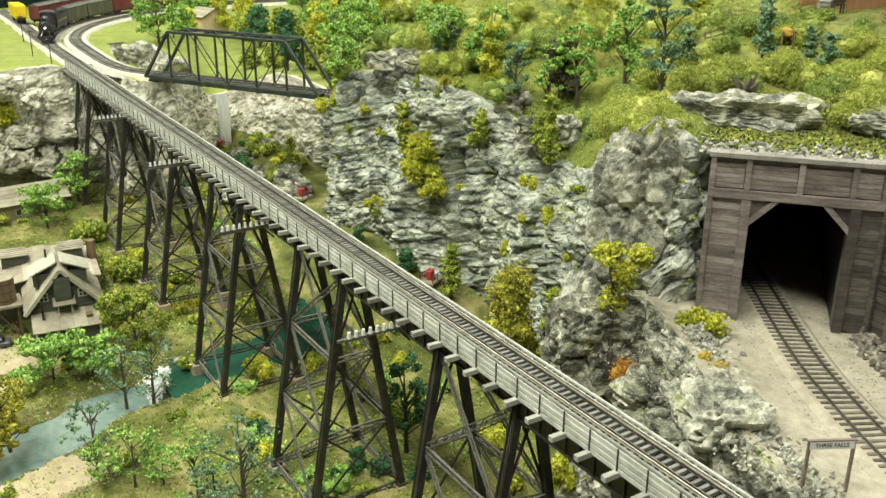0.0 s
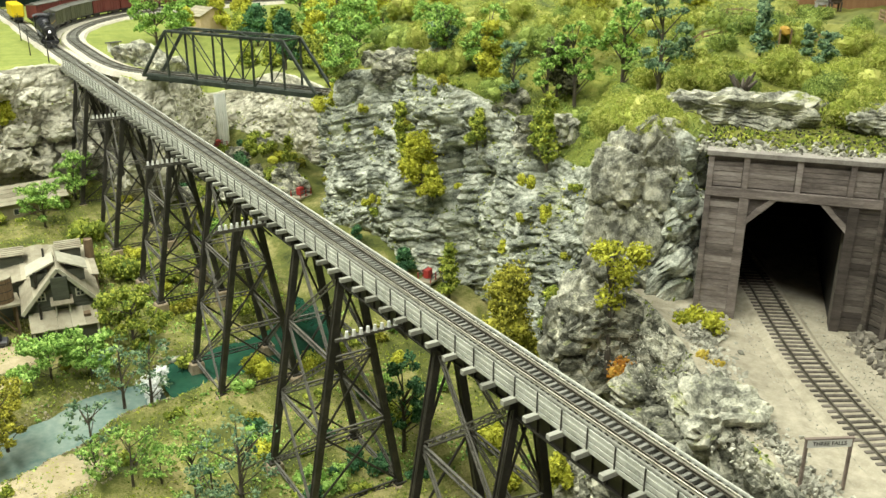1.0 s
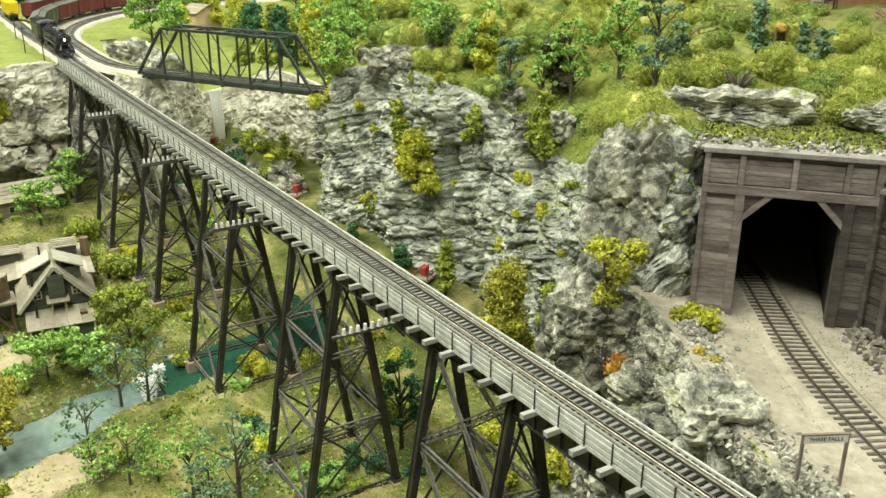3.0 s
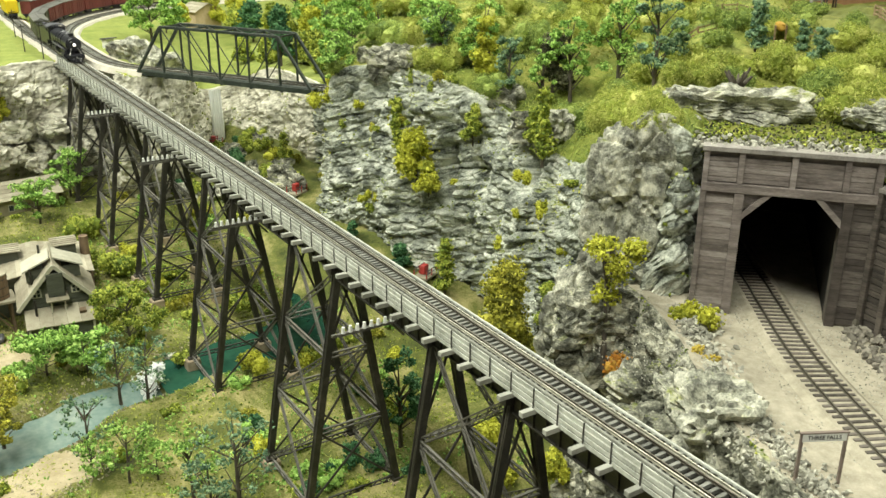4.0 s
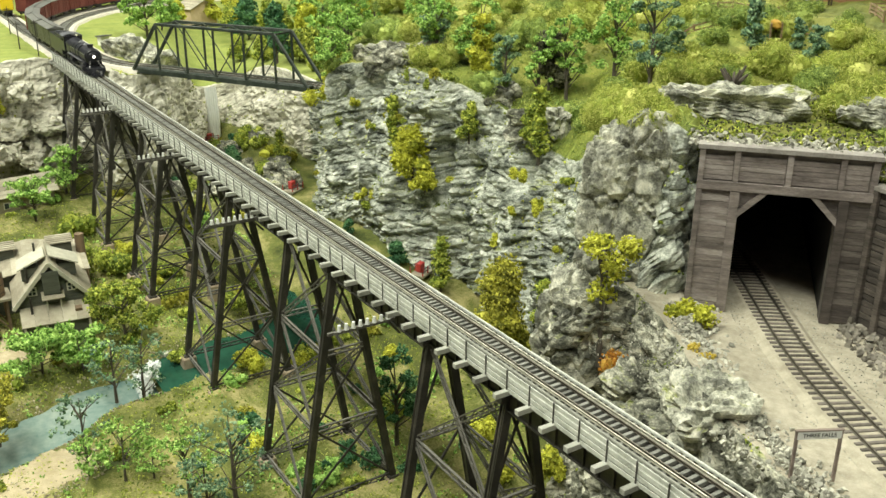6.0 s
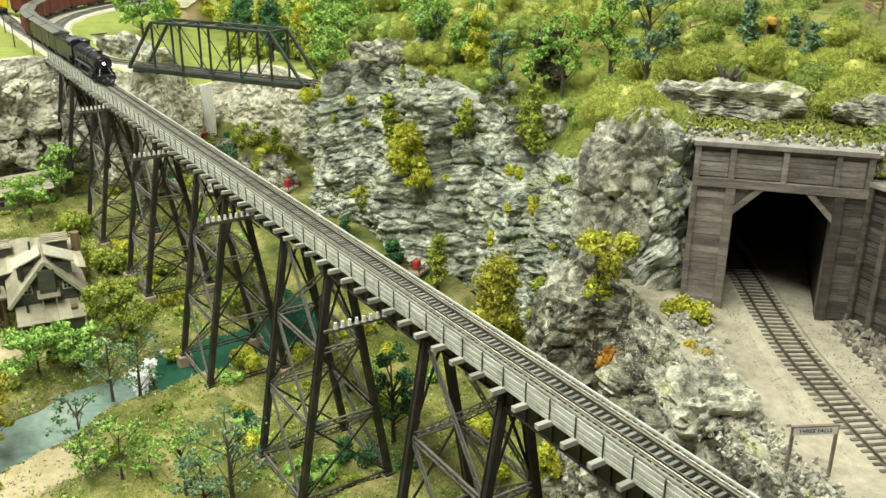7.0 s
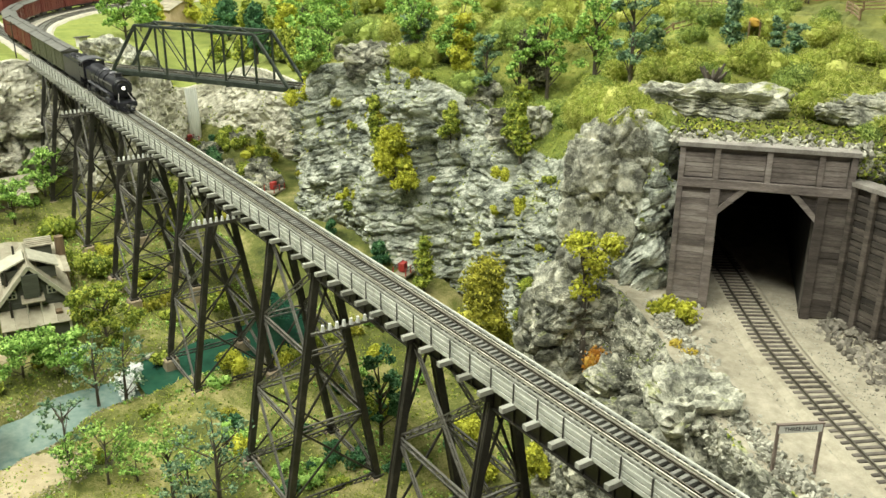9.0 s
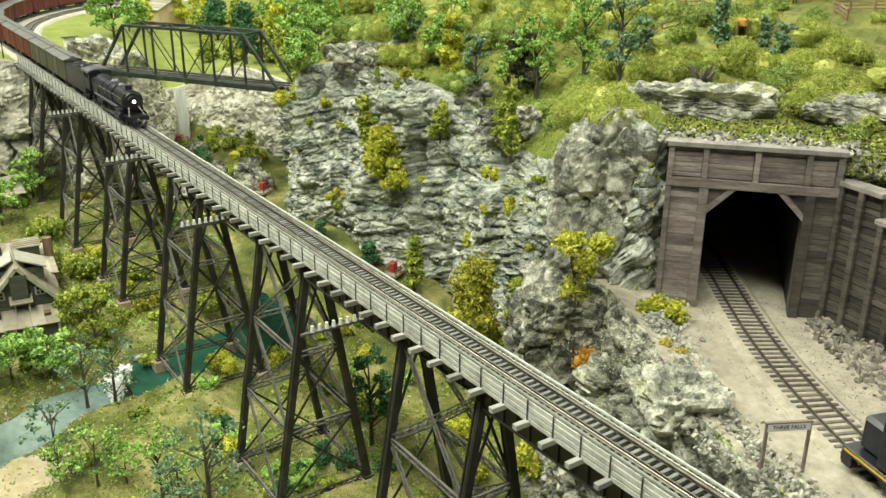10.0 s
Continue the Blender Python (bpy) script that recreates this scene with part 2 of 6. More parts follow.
def sheet(name, ctrl, step, rows, back, material, top_material, label, blocky=0.0, amp=1.0, rough_top=1.0, face=1.0):
    """A rock face from base to top and the ground that runs back from its edge.
    ctrl rows: base x, y, z; top x, y, z; way back x, y; its length; the height there."""
    c0 = np.array(ctrl, float)
    n = int((np.linalg.norm(np.diff(c0[:, :2], axis=0), axis=1).sum() + np.linalg.norm(np.diff(c0[:, 3:5], axis=0), axis=1).sum()) / 2 / step)
    c = cat(ctrl, n)
    tang = np.gradient(c[:, 0:2] + c[:, 3:5], axis=0)
    nor = np.stack([tang[:, 1], -tang[:, 0]], 1)
    nor /= np.linalg.norm(nor, axis=1)[:, None]
    nor *= face
    V = []
    for r in range(rows + back):
        for i in range(n):
            b, t, w, ln, hz = c[i, 0:3], c[i, 3:6], c[i, 6:8], c[i, 8], c[i, 9]
            if r < rows:
                v = r / (rows - 1)
                p = b + (t - b) * v
                bl = blocky(p[0], p[1]) if callable(blocky) else blocky
                k = rock_bump(p[0], p[1], p[2], bl, amp) * (0.35 + 0.65 * smooth(1.0, 0.85, v))
                bulge = 10 * math.sin(v * math.pi)
                q = (p[0] + nor[i, 0] * (k + bulge), p[1] + nor[i, 1] * (k + bulge), p[2] + 0.35 * k * smooth(0.7, 1.0, v))
            else:
                v = ((r - rows + 1) / back) ** 1.7
                xy = t[:2] + w * ln * v
                k = 0.35 * rock_bump(t[0], t[1], t[2], 0.5, amp) * (1 - smooth(0, 0.08, v))
                z = t[2] + (hz - t[2]) * (1 - (1 - v) ** 2.2)
                z += rough_top * smooth(0, 0.1, v) * (9 * fract(xy[0] / 70, xy[1] / 70, 1) + 3 * fract(xy[0] / 18, xy[1] / 18, 2)) + k
                q = (xy[0] + nor[i, 0] * k, xy[1] + nor[i, 1] * k, z)
            V.append(q)
    i = np.arange((rows + back) * n).reshape(rows + back, n)
    F = np.stack([i[:-1, :-1], i[:-1, 1:], i[1:, 1:], i[1:, :-1]], -1).reshape(-1, 4)
    ob = from_np(name, V, F, material, smooth=False)
    ob.data.materials.append(top_material)
    idx = np.zeros(len(F), int)
    idx.reshape(rows + back - 1, n - 1)[rows + 2:] = 1
    ob.data.polygons.foreach_set("material_index", idx.tolist())
    ob.data.update()
    return tagged(ob, label, "cliff", kind="structure")


# the main cliff, from below the truss bridge to the tall rock beside the tunnel
sheet("cliff_main", [
    (1420, -375, -240, 1440, -400, -38, 0.2, -0.98, 500, 60),
    (1300, -345, -240, 1310, -375, -30, 0.25, -0.97, 500, 60),
    (1210, -300, -240, 1205, -315, -16, 0.45, -0.89, 600, 90),
    (1150, -262, -240, 1140, -290, 42, 0.7, -0.71, 700, 120),
    (1060, -285, -240, 1060, -345, 62, 0.7, -0.71, 900, 160),
    (950, -315, -245, 945, -350, 60, 0.68, -0.73, 1000, 175),
    (850, -345, -250, 845, -375, 48, 0.65, -0.76, 1000, 185),
    (740, -345, -255, 745, -385, 18, 0.62, -0.78, 1100, 190),
    (660, -310, -255, 665, -370, 2, 0.6, -0.8, 1200, 190),
    (580, -285, -260, 590, -345, 12, 0.57, -0.82, 1300, 190),
    (520, -285, -265, 520, -325, 60, 0.55, -0.84, 1300, 190),
    (436, -224, -265, 424, -236, 98, 0.55, -0.84, 1300, 190),
    (384, -200, -200, 362, -206, 122, 0.55, -0.84, 1300, 190),
    (340, -190, -150, 310, -200, 134, 0.55, -0.84, 1300, 190),
    (305, -203, -60, 284, -213, 120, 0.55, -0.84, 1300, 190),
    (318, -262, -60, 312, -272, 120, 0.55, -0.84, 1300, 190),
], 3.0, 110, 70, SLATE, GRASS, "grey layered slate cliff with a grassy hill running back from its edge", blocky=lambda x, y: smooth(560, 470, x))

# the rock slope between the low shelf and the bridge
sheet("cliff_shelf", [
    (440, -275, -290, 410, -250, -60, -0.5, -0.87, 60, -40),
    (398, -176, -290, 362, -190, -20, -0.5, -0.87, 60, -20),
    (345, -130, -290, 300, -170, -12, -0.5, -0.87, 60, -17),
    (260, -90, -290, 225, -135, -10, -0.5, -0.87, 60, -17),
    (185, -58, -290, 155, -92, -10, -0.6, -0.8, 60, -17),
    (110, -42, -290, 90, -66, -12, -0.6, -0.8, 60, -17),
    (40, -34, -290, 28, -52, -14, -0.6, -0.8, 60, -17),
    (-120, -32, -290, -120, -45, -16, -0.6, -0.8, 60, -17),
], 2.8, 80, 14, ROCK, BALLAST, "broken grey rock face below the track shelf", blocky=0.75, amp=0.9, rough_top=0.4)

# the far bank with the waterfall
sheet("cliff_far", [
    (1830, 800, -270, 1850, 800, -12, 1, 0.0, 1500, -9),
    (1800, 420, -270, 1815, 420, -10, 1, 0.0, 1500, -9),
    (1790, 200, -270, 1812, 200, -8, 1, 0.0, 1500, -9),
    (1800, 60, -270, 1815, 55, -6, 1, -0.0, 1500, -9),
    (1770, -25, -270, 1790, -32, -8, 1, -0.05, 1500, -9),
    (1600, -50, -270, 1610, -58, -12, 1, -0.1, 1700, -9),
    (1555, -85, -270, 1575, -100, -14, 1, -0.15, 1700, -9),
    (1640, -190, -270, 1680, -205, -40, 0.98, -0.2, 1700, -9),
    (1770, -260, -270, 1800, -265, -88, 0.95, -0.3, 1600, -9),
    (1775, -320, -270, 1805, -325, -88, 0.9, -0.44, 1600, -9),
    (1640, -365, -270, 1680, -390, -40, 0.8, -0.6, 1700, -9),
    (1420, -375, -270, 1440, -400, -38, 0.7, -0.71, 1700, -9),
    (1300, -350, -270, 1320, -380, -34, 0.6, -0.8, 1700, -9),
], 4.5, 60, 60, FARROCK, LAWN, "tan and grey rock bank with grass running back from its edge", blocky=0.35, amp=0.9, rough_top=0.25)

# the hill over the tunnel
sheet("hill_tunnel", [
    (330, -235, 98, 330, -238, 126, 0.55, -0.84, 1400, 190),
    (262, -225, 98, 262, -230, 122, 0.55, -0.84, 1400, 190),
    (200, -280, 98, 200, -284, 120, 0.55, -0.84, 1400, 190),
    (130, -340, 98, 130, -344, 120, 0.55, -0.84, 1400, 190),
    (60, -400, 98, 60, -404, 120, 0.55, -0.84, 1400, 190),
    (-120, -560, 98, -120, -564, 120, 0.55, -0.84, 1400, 190),
], 5, 12, 80, ROCK, MEADOW, "grassy hillside above the tunnel mouth", blocky=0.5, amp=0.4)

# river and pool
bm = bmesh.new()
vs = [bm.verts.new(v) for v in ((500, 110, -300), (1000, 110, -300), (1000, 700, -300), (420, 700, -300))]
bm.faces.new(vs)
WATER = surf("river_water", [(0.10, 0.19, 0.19), (0.36, 0.42, 0.37)], 10, 0.08, 0.15, fine=120, spread=0.4)
tagged(part("water", bm, WATER), "still blue-green river water in the valley", "water", kind="structure")
POOL = surf("pool_water", [(0.012, 0.05, 0.035), (0.03, 0.11, 0.07)], 12, 0.06, 0.15, fine=120, spread=0.4)
bm = bmesh.new()
vs = [bm.verts.new(v) for v in ((600, 108, -291), (1000, 108, -291), (1250, -300, -291), (700, -300, -291))]
bm.faces.new([vs[0], vs[3], vs[2], vs[1]])
tagged(part("water_pool", bm, POOL), "dark green still pool above the weir", "water", kind="structure")

# track shelf
bm = bmesh.new()
vs = [bm.verts.new(v) for v in ((470, -280, -18), (330, -185, -18), (230, -150, -18), (95, -75, -18), (-130, -52, -18), (-700, -52, -18), (-700, -700, -18), (500, -700, -18))]
bm.faces.new(vs)
tagged(part("ground_shelf", bm, BALLAST), "pale crushed ballast on the track shelf", "ground", kind="structure")


# ---- the hall round the layout ----
PLASTER = surf("hall_plaster", [(0.22, 0.21, 0.20), (0.28, 0.27, 0.26)], 3, 0.9, 0.1, fine=60)
CARPET = surf("hall_carpet", [(0.08, 0.08, 0.09), (0.14, 0.14, 0.15)], 20, 0.95, 0.3)
CEIL = surf("ceiling_tiles", [(0.66, 0.65, 0.62), (0.76, 0.75, 0.72)], 30, 0.9, 0.2)
for nm, c, s in (("wall_east", (5600, 0, 400), (100, 9000, 3400)), ("wall_west", (-3600, 0, 400), (100, 9000, 3400)), ("wall_north", (1000, 4500, 400), (9300, 100, 3400)), ("wall_south", (1000, -4500, 400), (9300, 100, 3400))):
    tagged(part(nm, one(box, c, s), PLASTER), "plain painted hall wall", "wall", kind="structure")
tagged(part("floor", one(box, (1000, 0, -1250), (9300, 9100, 100)), CARPET), "dark carpeted hall floor", "floor", kind="structure")
tagged(part("ceiling", one(box, (1000, 0, 2150), (9300, 9100, 100)), CEIL), "white tiled hall ceiling", "ceiling", kind="structure")
BENCH = surf("bench_plywood", [(0.16, 0.13, 0.10), (0.24, 0.20, 0.15)], 12, 0.8, 0.2)
tagged(part("layout_bench", one(box, (1300, -420, -370), (4060, 2400, 60), None, 3), BENCH), "plywood bench under the model landscape", "bench", kind="structure")
for x in (-600, 1300, 3200):
    for y in (-1500, 650):
        tagged(part("bench_leg", one(box, (x, y, -800), (90, 90, 800), None, 4), BENCH), "square timber leg of the bench", "bench leg", kind="structure")
GLOW = surf("lit_diffuser", [(0.8, 0.8, 0.8), (0.85, 0.85, 0.85)], 5, 0.5, 0, emit=((1, 0.96, 0.87), 3.0))
FIXTURE = surf("white_fixture", [(0.7, 0.7, 0.7), (0.78, 0.78, 0.78)], 20, 0.4, 0)
fix = thing("ceiling_light", "white fluorescent ceiling light", "light", (LAMPS[0][0] * 1000, LAMPS[0][1] * 1000, 2070), "ceiling lights")
part("housing", one(box, (0, 0, 12), (1300, 560, 36), None, 4), FIXTURE, fix)
part("diffuser", one(box, (0, 0, -14), (1200, 500, 10), None, 2), GLOW, fix)
for lx, ly in LAMPS[1:]:
    copy_thing(fix, Matrix.Translation((lx, ly, 2.07)))


# ---- the long viaduct ----
BENTS = [-50, 55, 230, 335, 510, 615, 790, 895, 1070, 1175, 1350, 1455, 1630]
X_NEAR, X_FAR = -140, 1812


def lattice(bm, a, b, w, h, up, pitch):
    """A lattice bar: two angles with zigzag lacing between them."""
    a, b, u = Vector(a), Vector(b), Vector(up).normalized()
    d = (b - a).normalized()
    s = u.cross(d).normalized() * (w / 2)
    for k in (-1, 1):
        beam(bm, a + s * k, b + s * k, w * 0.24, h, u)
    n = max(2, int((b - a).length / pitch))
    for i in range(n):
        p, q = a + (b - a) * (i / n), a + (b - a) * ((i + 1) / n)
        k = 1 if i % 2 else -1
        beam(bm, p + s * k, q - s * k, w * 0.16, h * 0.5, u)


def leg_at(x, side, h):
    return Vector((x, 7 + side * (8.4 + (h - 22) * 0.168), -h))


def build_tower(x, hs, name_label, half=None):
    """Two battered bents joined by struts and lattice bracing. hs: depth of the feet."""
    t = thing("steel_tower", name_label, "bridge tower", (x, 0, 0), "viaduct towers")
    xs = [0, 105]
    tiers = [24] + [z for z in (110, 192) if z < hs - 14] + [hs]
    for lx in xs:
        for sd in (-1, 1):
            bm = bmesh.new()
            a, b = leg_at(lx, sd, 20), leg_at(lx, sd, hs)
            beam(bm, a, b, 5.8, 2.0, (1, 0, 0))
            for k in (-1, 1):
                o = Vector((k * 2.8, 0, 0))
                beam(bm, a + o, b + o, 6.8, 1.0, (1, 0, 0))
            part("leg", bm, STEEL, t)
            part("foot_plate", one(box, leg_at(lx, sd, hs) - Vector((0, 0, 1)), (12, 12, 3)), STEEL, t)
        part("cap_beam", one(beam, (lx, -9, -21), (lx, 24, -21), 7, 6), STEEL, t)
        for z in tiers[1:]:
            bm = bmesh.new()
            lattice(bm, leg_at(lx, -1, z), leg_at(lx, 1, z), 5, 2.2, (1, 0, 0), 7)
            part("strut", bm, LATTICE if z != hs else STEEL, t)
        for z0, z1 in zip(tiers, tiers[1:]):
            part("brace", one(beam, leg_at(lx, -1, z0), leg_at(lx, 1, z1), 2.2, 1.2, (1, 0, 0)), STEEL, t)
            part("brace", one(beam, leg_at(lx + 1.4, 1, z0), leg_at(lx + 1.4, -1, z1), 2.2, 1.2, (1, 0, 0)), STEEL, t)
    for sd in (-1, 1):
        for z in tiers[1:]:
            bm = bmesh.new()
            lattice(bm, leg_at(0, sd, z), leg_at(105, sd, z), 5, 2.2, (0, 1, 0), 7)
            part("strut", bm, LATTICE, t)
        for z0, z1 in zip(tiers, tiers[1:]):
            for p, q in (((0, z0), (105, z1)), ((105, z0), (0, z1))):
                bm = bmesh.new()
                lattice(bm, leg_at(p[0], sd, p[1]), leg_at(q[0], sd, q[1]), 4.6, 1.6, (0, 1, 0), 7)
                part("brace", bm, LATTICE, t)
    return t


TOWER_FEET = {-50: 282, 230: 279, 510: 275, 790: 274, 1070: 254, 1350: 258, 1630: 252}
for bx, hs in TOWER_FEET.items():
    if bx > -60:
        build_tower(bx, hs, "tall dark steel viaduct tower with lattice bracing standing in the valley" if bx < 1600 else "dark steel viaduct tower under the far bank")
PIER = surf("stone_pier", [(0.25, 0.19, 0.13), (0.42, 0.34, 0.25)], 50, 0.9, 0.5)
for bx, hs in TOWER_FEET.items():
    for lx in (0, 105):
        for sd in (-1, 1):
            p = leg_at(lx, sd, hs)
            bm = bmesh.new()
            box(bm, (0, 0, -22), (19, 19, 40), None, 1.5)
            o = part("stone_pier", bm, PIER)
            o.location = Vector((bx + lx, p.y, -hs)) * MM
            tagged(o, "tan stone pier under a viaduct leg", "pier", "viaduct piers")

deck = thing("viaduct_deck", "long railway viaduct deck with white side boards and open ties", "bridge", (0, 0, 0))
ends = sorted([X_NEAR] + BENTS + [1735, X_FAR])
for a, b in zip(ends, ends[1:]):
    for sd in (-1, 1):
        bm = bmesh.new()
        gy, deep = 5 + sd * 11, 27 if b - a > 120 else 20
        box(bm, ((a + b) / 2, gy, -4.5 - deep / 2), (b - a - 1.5, 1.2, deep))
        for z in (-5, -4 - deep):
            box(bm, ((a + b) / 2, gy, z), (b - a - 1.5, 4.6, 1.2))
        for x in np.arange(a + 8, b - 4, 14):
            box(bm, (x, gy, -4.5 - deep / 2), (1, 4, deep - 2))
        part("girder", bm, STEEL, deck)
# rails: running rails, guard rails, timber guards
L0, L1 = X_NEAR, X_FAR
for sd in (-1, 1):
    for y, mt, nm in ((8.6, RAILTOP, "rail"), (5.6, RAIL, "guard_rail")):
        bm = bmesh.new()
        zt = 0 if nm == "rail" else -0.4
        box(bm, ((L0 + L1) / 2, sd * y, zt - 0.35), (L1 - L0, 0.9, 0.7))
        box(bm, ((L0 + L1) / 2, sd * y, zt - 1.2), (L1 - L0, 0.4, 1.2))
        box(bm, ((L0 + L1) / 2, sd * y, zt - 1.9), (L1 - L0, 1.9, 0.4))
        part(nm, bm, mt, deck)
part("timber_guard", one(box, ((L0 + L1) / 2, -14.0, -1.4), (L1 - L0, 1.7, 2.2), None, 0.4), WHITEWOOD, deck, "bleached timber guard along the tie ends")
part("timber_guard", one(box, ((L0 + L1) / 2, 13.6, -1.3), (L1 - L0, 1.8, 2.0), None, 0.3), WALKWOOD, deck)
tie_me = None
for i, x in enumerate(np.arange(L0 + 3, L1 - 2, 5.9)):
    if tie_me is None:
        o = part("tie", one(box, (0, 0, -3.6), (2.7, 31, 3.0), None, 0.25), TIE, deck)
        tie_me = o.data
    else:
        o = link("tie", tie_me, None, deck)
    o.location = (x * MM, (random.random() - 0.5) * 0.0006, 0)
# walkway planks and white side boards on the near side
for k, y in enumerate((16.2, 18.9, 21.6)):
    part("walkway_plank", one(box, ((L0 + L1) / 2, y, -3.0), (L1 - L0, 2.4, 1.0), None, 0.15), WALKWOOD, deck)
for k, z in enumerate((-7.2, -3.0, 1.2, 5.4)):
    part("side_board", one(box, ((L0 + L1) / 2, 25.4, z), (L1 - L0, 0.9, 3.35), None, 0.2), WHITEWOOD, deck)
post_me = beam_me = None
for i, x in enumerate(np.arange(L0 + 8, L1 - 4, 25)):
    if post_me is None:
        o = part("railing_post", one(box, (0, 26.2, -0.6), (0.8, 0.8, 17)), STEEL, deck)
        post_me = o.data
        o2 = part("outrigger", one(box, (0, 16, -9.2), (4.2, 41, 4.0), None, 0.3), WALKWOOD, deck)
        beam_me = o2.data
    else:
        o, o2 = link("railing_post", post_me, None, deck), link("outrigger", beam_me, None, deck)
    o.location = o2.location = (x * MM, 0, 0)


# ---- tracks ----
class Way:
    """A line of track through points, by arc length."""

    def __init__(self, pts):
        c = np.array(pts, float)
        c = np.vstack([2 * c[0] - c[1], c, 2 * c[-1] - c[-2]])
        o = []
        for k in range(len(c) - 3):
            p0, p1, p2, p3 = c[k:k + 4]
            for t in np.linspace(0, 1, 24, endpoint=False):
                o.append(0.5 * (2 * p1 + (p2 - p0) * t + (2 * p0 - 5 * p1 + 4 * p2 - p3) * t * t + (3 * p1 - p0 - 3 * p2 + p3) * t ** 3))
        o.append(c[-2])
        self.p = np.array(o)
        self.s = np.r_[0, np.cumsum(np.linalg.norm(np.diff(self.p, axis=0), axis=1))]
        self.length = self.s[-1]

    def at(self, s):
        return np.array([np.interp(s, self.s, self.p[:, 0]), np.interp(s, self.s, self.p[:, 1])])

    def heading(self, s):
        d = self.at(s + 2) - self.at(s - 2)
        return math.atan2(d[1], d[0])

    def near_x(self, x):
        return float(self.s[np.argmin(abs(self.p[:, 0] - x))])


def sweep(way, s0, s1, step, offset, profile):
    """A bar of the given (sideways, up) profile along a way."""
    ss = np.arange(s0, s1 + step, step)
    V = []
    for s in ss:
        p, a = way.at(min(s, s1)), way.heading(min(max(s, s0 + 2), s1 - 2))
        for u, z in profile:
            V.append((p[0] - math.sin(a) * (offset + u), p[1] + math.cos(a) * (offset + u), z))
    k = len(profile)
    F = [(i * k + j, i * k + (j + 1) % k, (i + 1) * k + (j + 1) % k, (i + 1) * k + j) for i in range(len(ss) - 1) for j in range(k)]
    return V, F


def lay_track(label, way, s0, s1, top, tie_material, spacing=6.9, step=12):
    t = thing("railway_track", label, "track", (0, 0, 0))
    for sd in (-1, 1):
        prof = [(-0.9, top - 2.2), (0.9, top - 2.2), (0.25, top - 1.7), (0.25, top - 0.8), (0.5, top - 0.6), (0.5, top), (-0.5, top), (-0.5, top - 0.6), (-0.25, top - 0.8), (-0.25, top - 1.7)]
        from_np("rail", *sweep(way, s0, s1, step, sd * 8.6, prof), RAIL, t)
    me = None
    for s in np.arange(s0 + 2, s1 - 2, spacing):
        p, a = way.at(s), way.heading(s)
        if me is None:
            o = part("tie", one(box, (0, 0, 0), (3.0, 30, 3.2), None, 0.3), tie_material, t)
            me = o.data
        else:
            o = link("tie", me, None, t)
        o.matrix_basis = pose(p[0] * MM, p[1] * MM, (top - 3.7) * MM, 0, 0, math.degrees(a) + random.uniform(-1.2, 1.2)) @ Matrix.Translation((0, random.uniform(-0.0004, 0.0004), 0))
    return t


TUNNEL = Way([(-700, -60), (-500, -60), (-250, -64), (-110, -80), (-20, -108), (50, -141), (104, -169), (162, -204), (236, -258), (279, -290), (400, -374)])
MAIN = Way([(900, 0), (1500, 0), (2000, 0)] + [(2080 + 860 * math.sin(a), -860 + 860 * math.cos(a)) for a in np.arange(0.02, 1.9, 0.12)])
BRANCH = Way([(1160, -372), (1244, -323), (1427, -215), (1611, -107), (1690, -72), (1800, -58), (1950, -58), (2080, -61)] + [(2080 + 799 * math.sin(a), -860 + 799 * math.cos(a)) for a in np.arange(0.08, 1.9, 0.12)])
V, F = sweep(TUNNEL, 60, TUNNEL.length - 5, 12, 0, [(-24, -19), (-17.5, -14.9), (17.5, -14.9), (24, -19)])
tagged(from_np("roadbed_tunnel", V, F, BALLAST), "pale ballast bed under the tunnel track", "roadbed", kind="structure")
lay_track("dark-tied track on pale ballast leading into the tunnel", TUNNEL, 100, TUNNEL.length - 10, -12, DARKTIE)
lay_track("curved main line track on the far bank", MAIN, MAIN.near_x(1813), MAIN.length - 200, 0, TIE, 9, 20)
SIDING = Way([(2070, 1), (2300, 2), (2600, -5), (3050, -5)])
lay_track("straight siding track beyond the main line curve", SIDING, 60, SIDING.length - 10, 0, TIE, 9, 20)
lay_track("curved branch track over the truss bridge", BRANCH, 60, BRANCH.length - 200, 0, TIE, 9, 20)
ROADBED = surf("pale_roadbed", [(0.42, 0.38, 0.32), (0.66, 0.62, 0.54)], 60, 0.95, 0.5, fine=900, spread=0.5)
for nm, way, s0 in (("roadbed_main", MAIN, MAIN.near_x(1806)), ("roadbed_branch", BRANCH, BRANCH.near_x(1600)), ("roadbed_siding", SIDING, 40)):
    V, F = sweep(way, s0, way.length - (200 if way is not SIDING else 10), 25, 0, [(-34, -14), (-26, {"m": -4.4, "b": -4.8, "s": -5.1}[nm[8]]), (26, {"m": -4.4, "b": -4.8, "s": -5.1}[nm[8]]), (34, -14)])
    tagged(from_np(nm, V, F, ROADBED), "pale gravel roadbed under curved track", "roadbed", kind="structure")

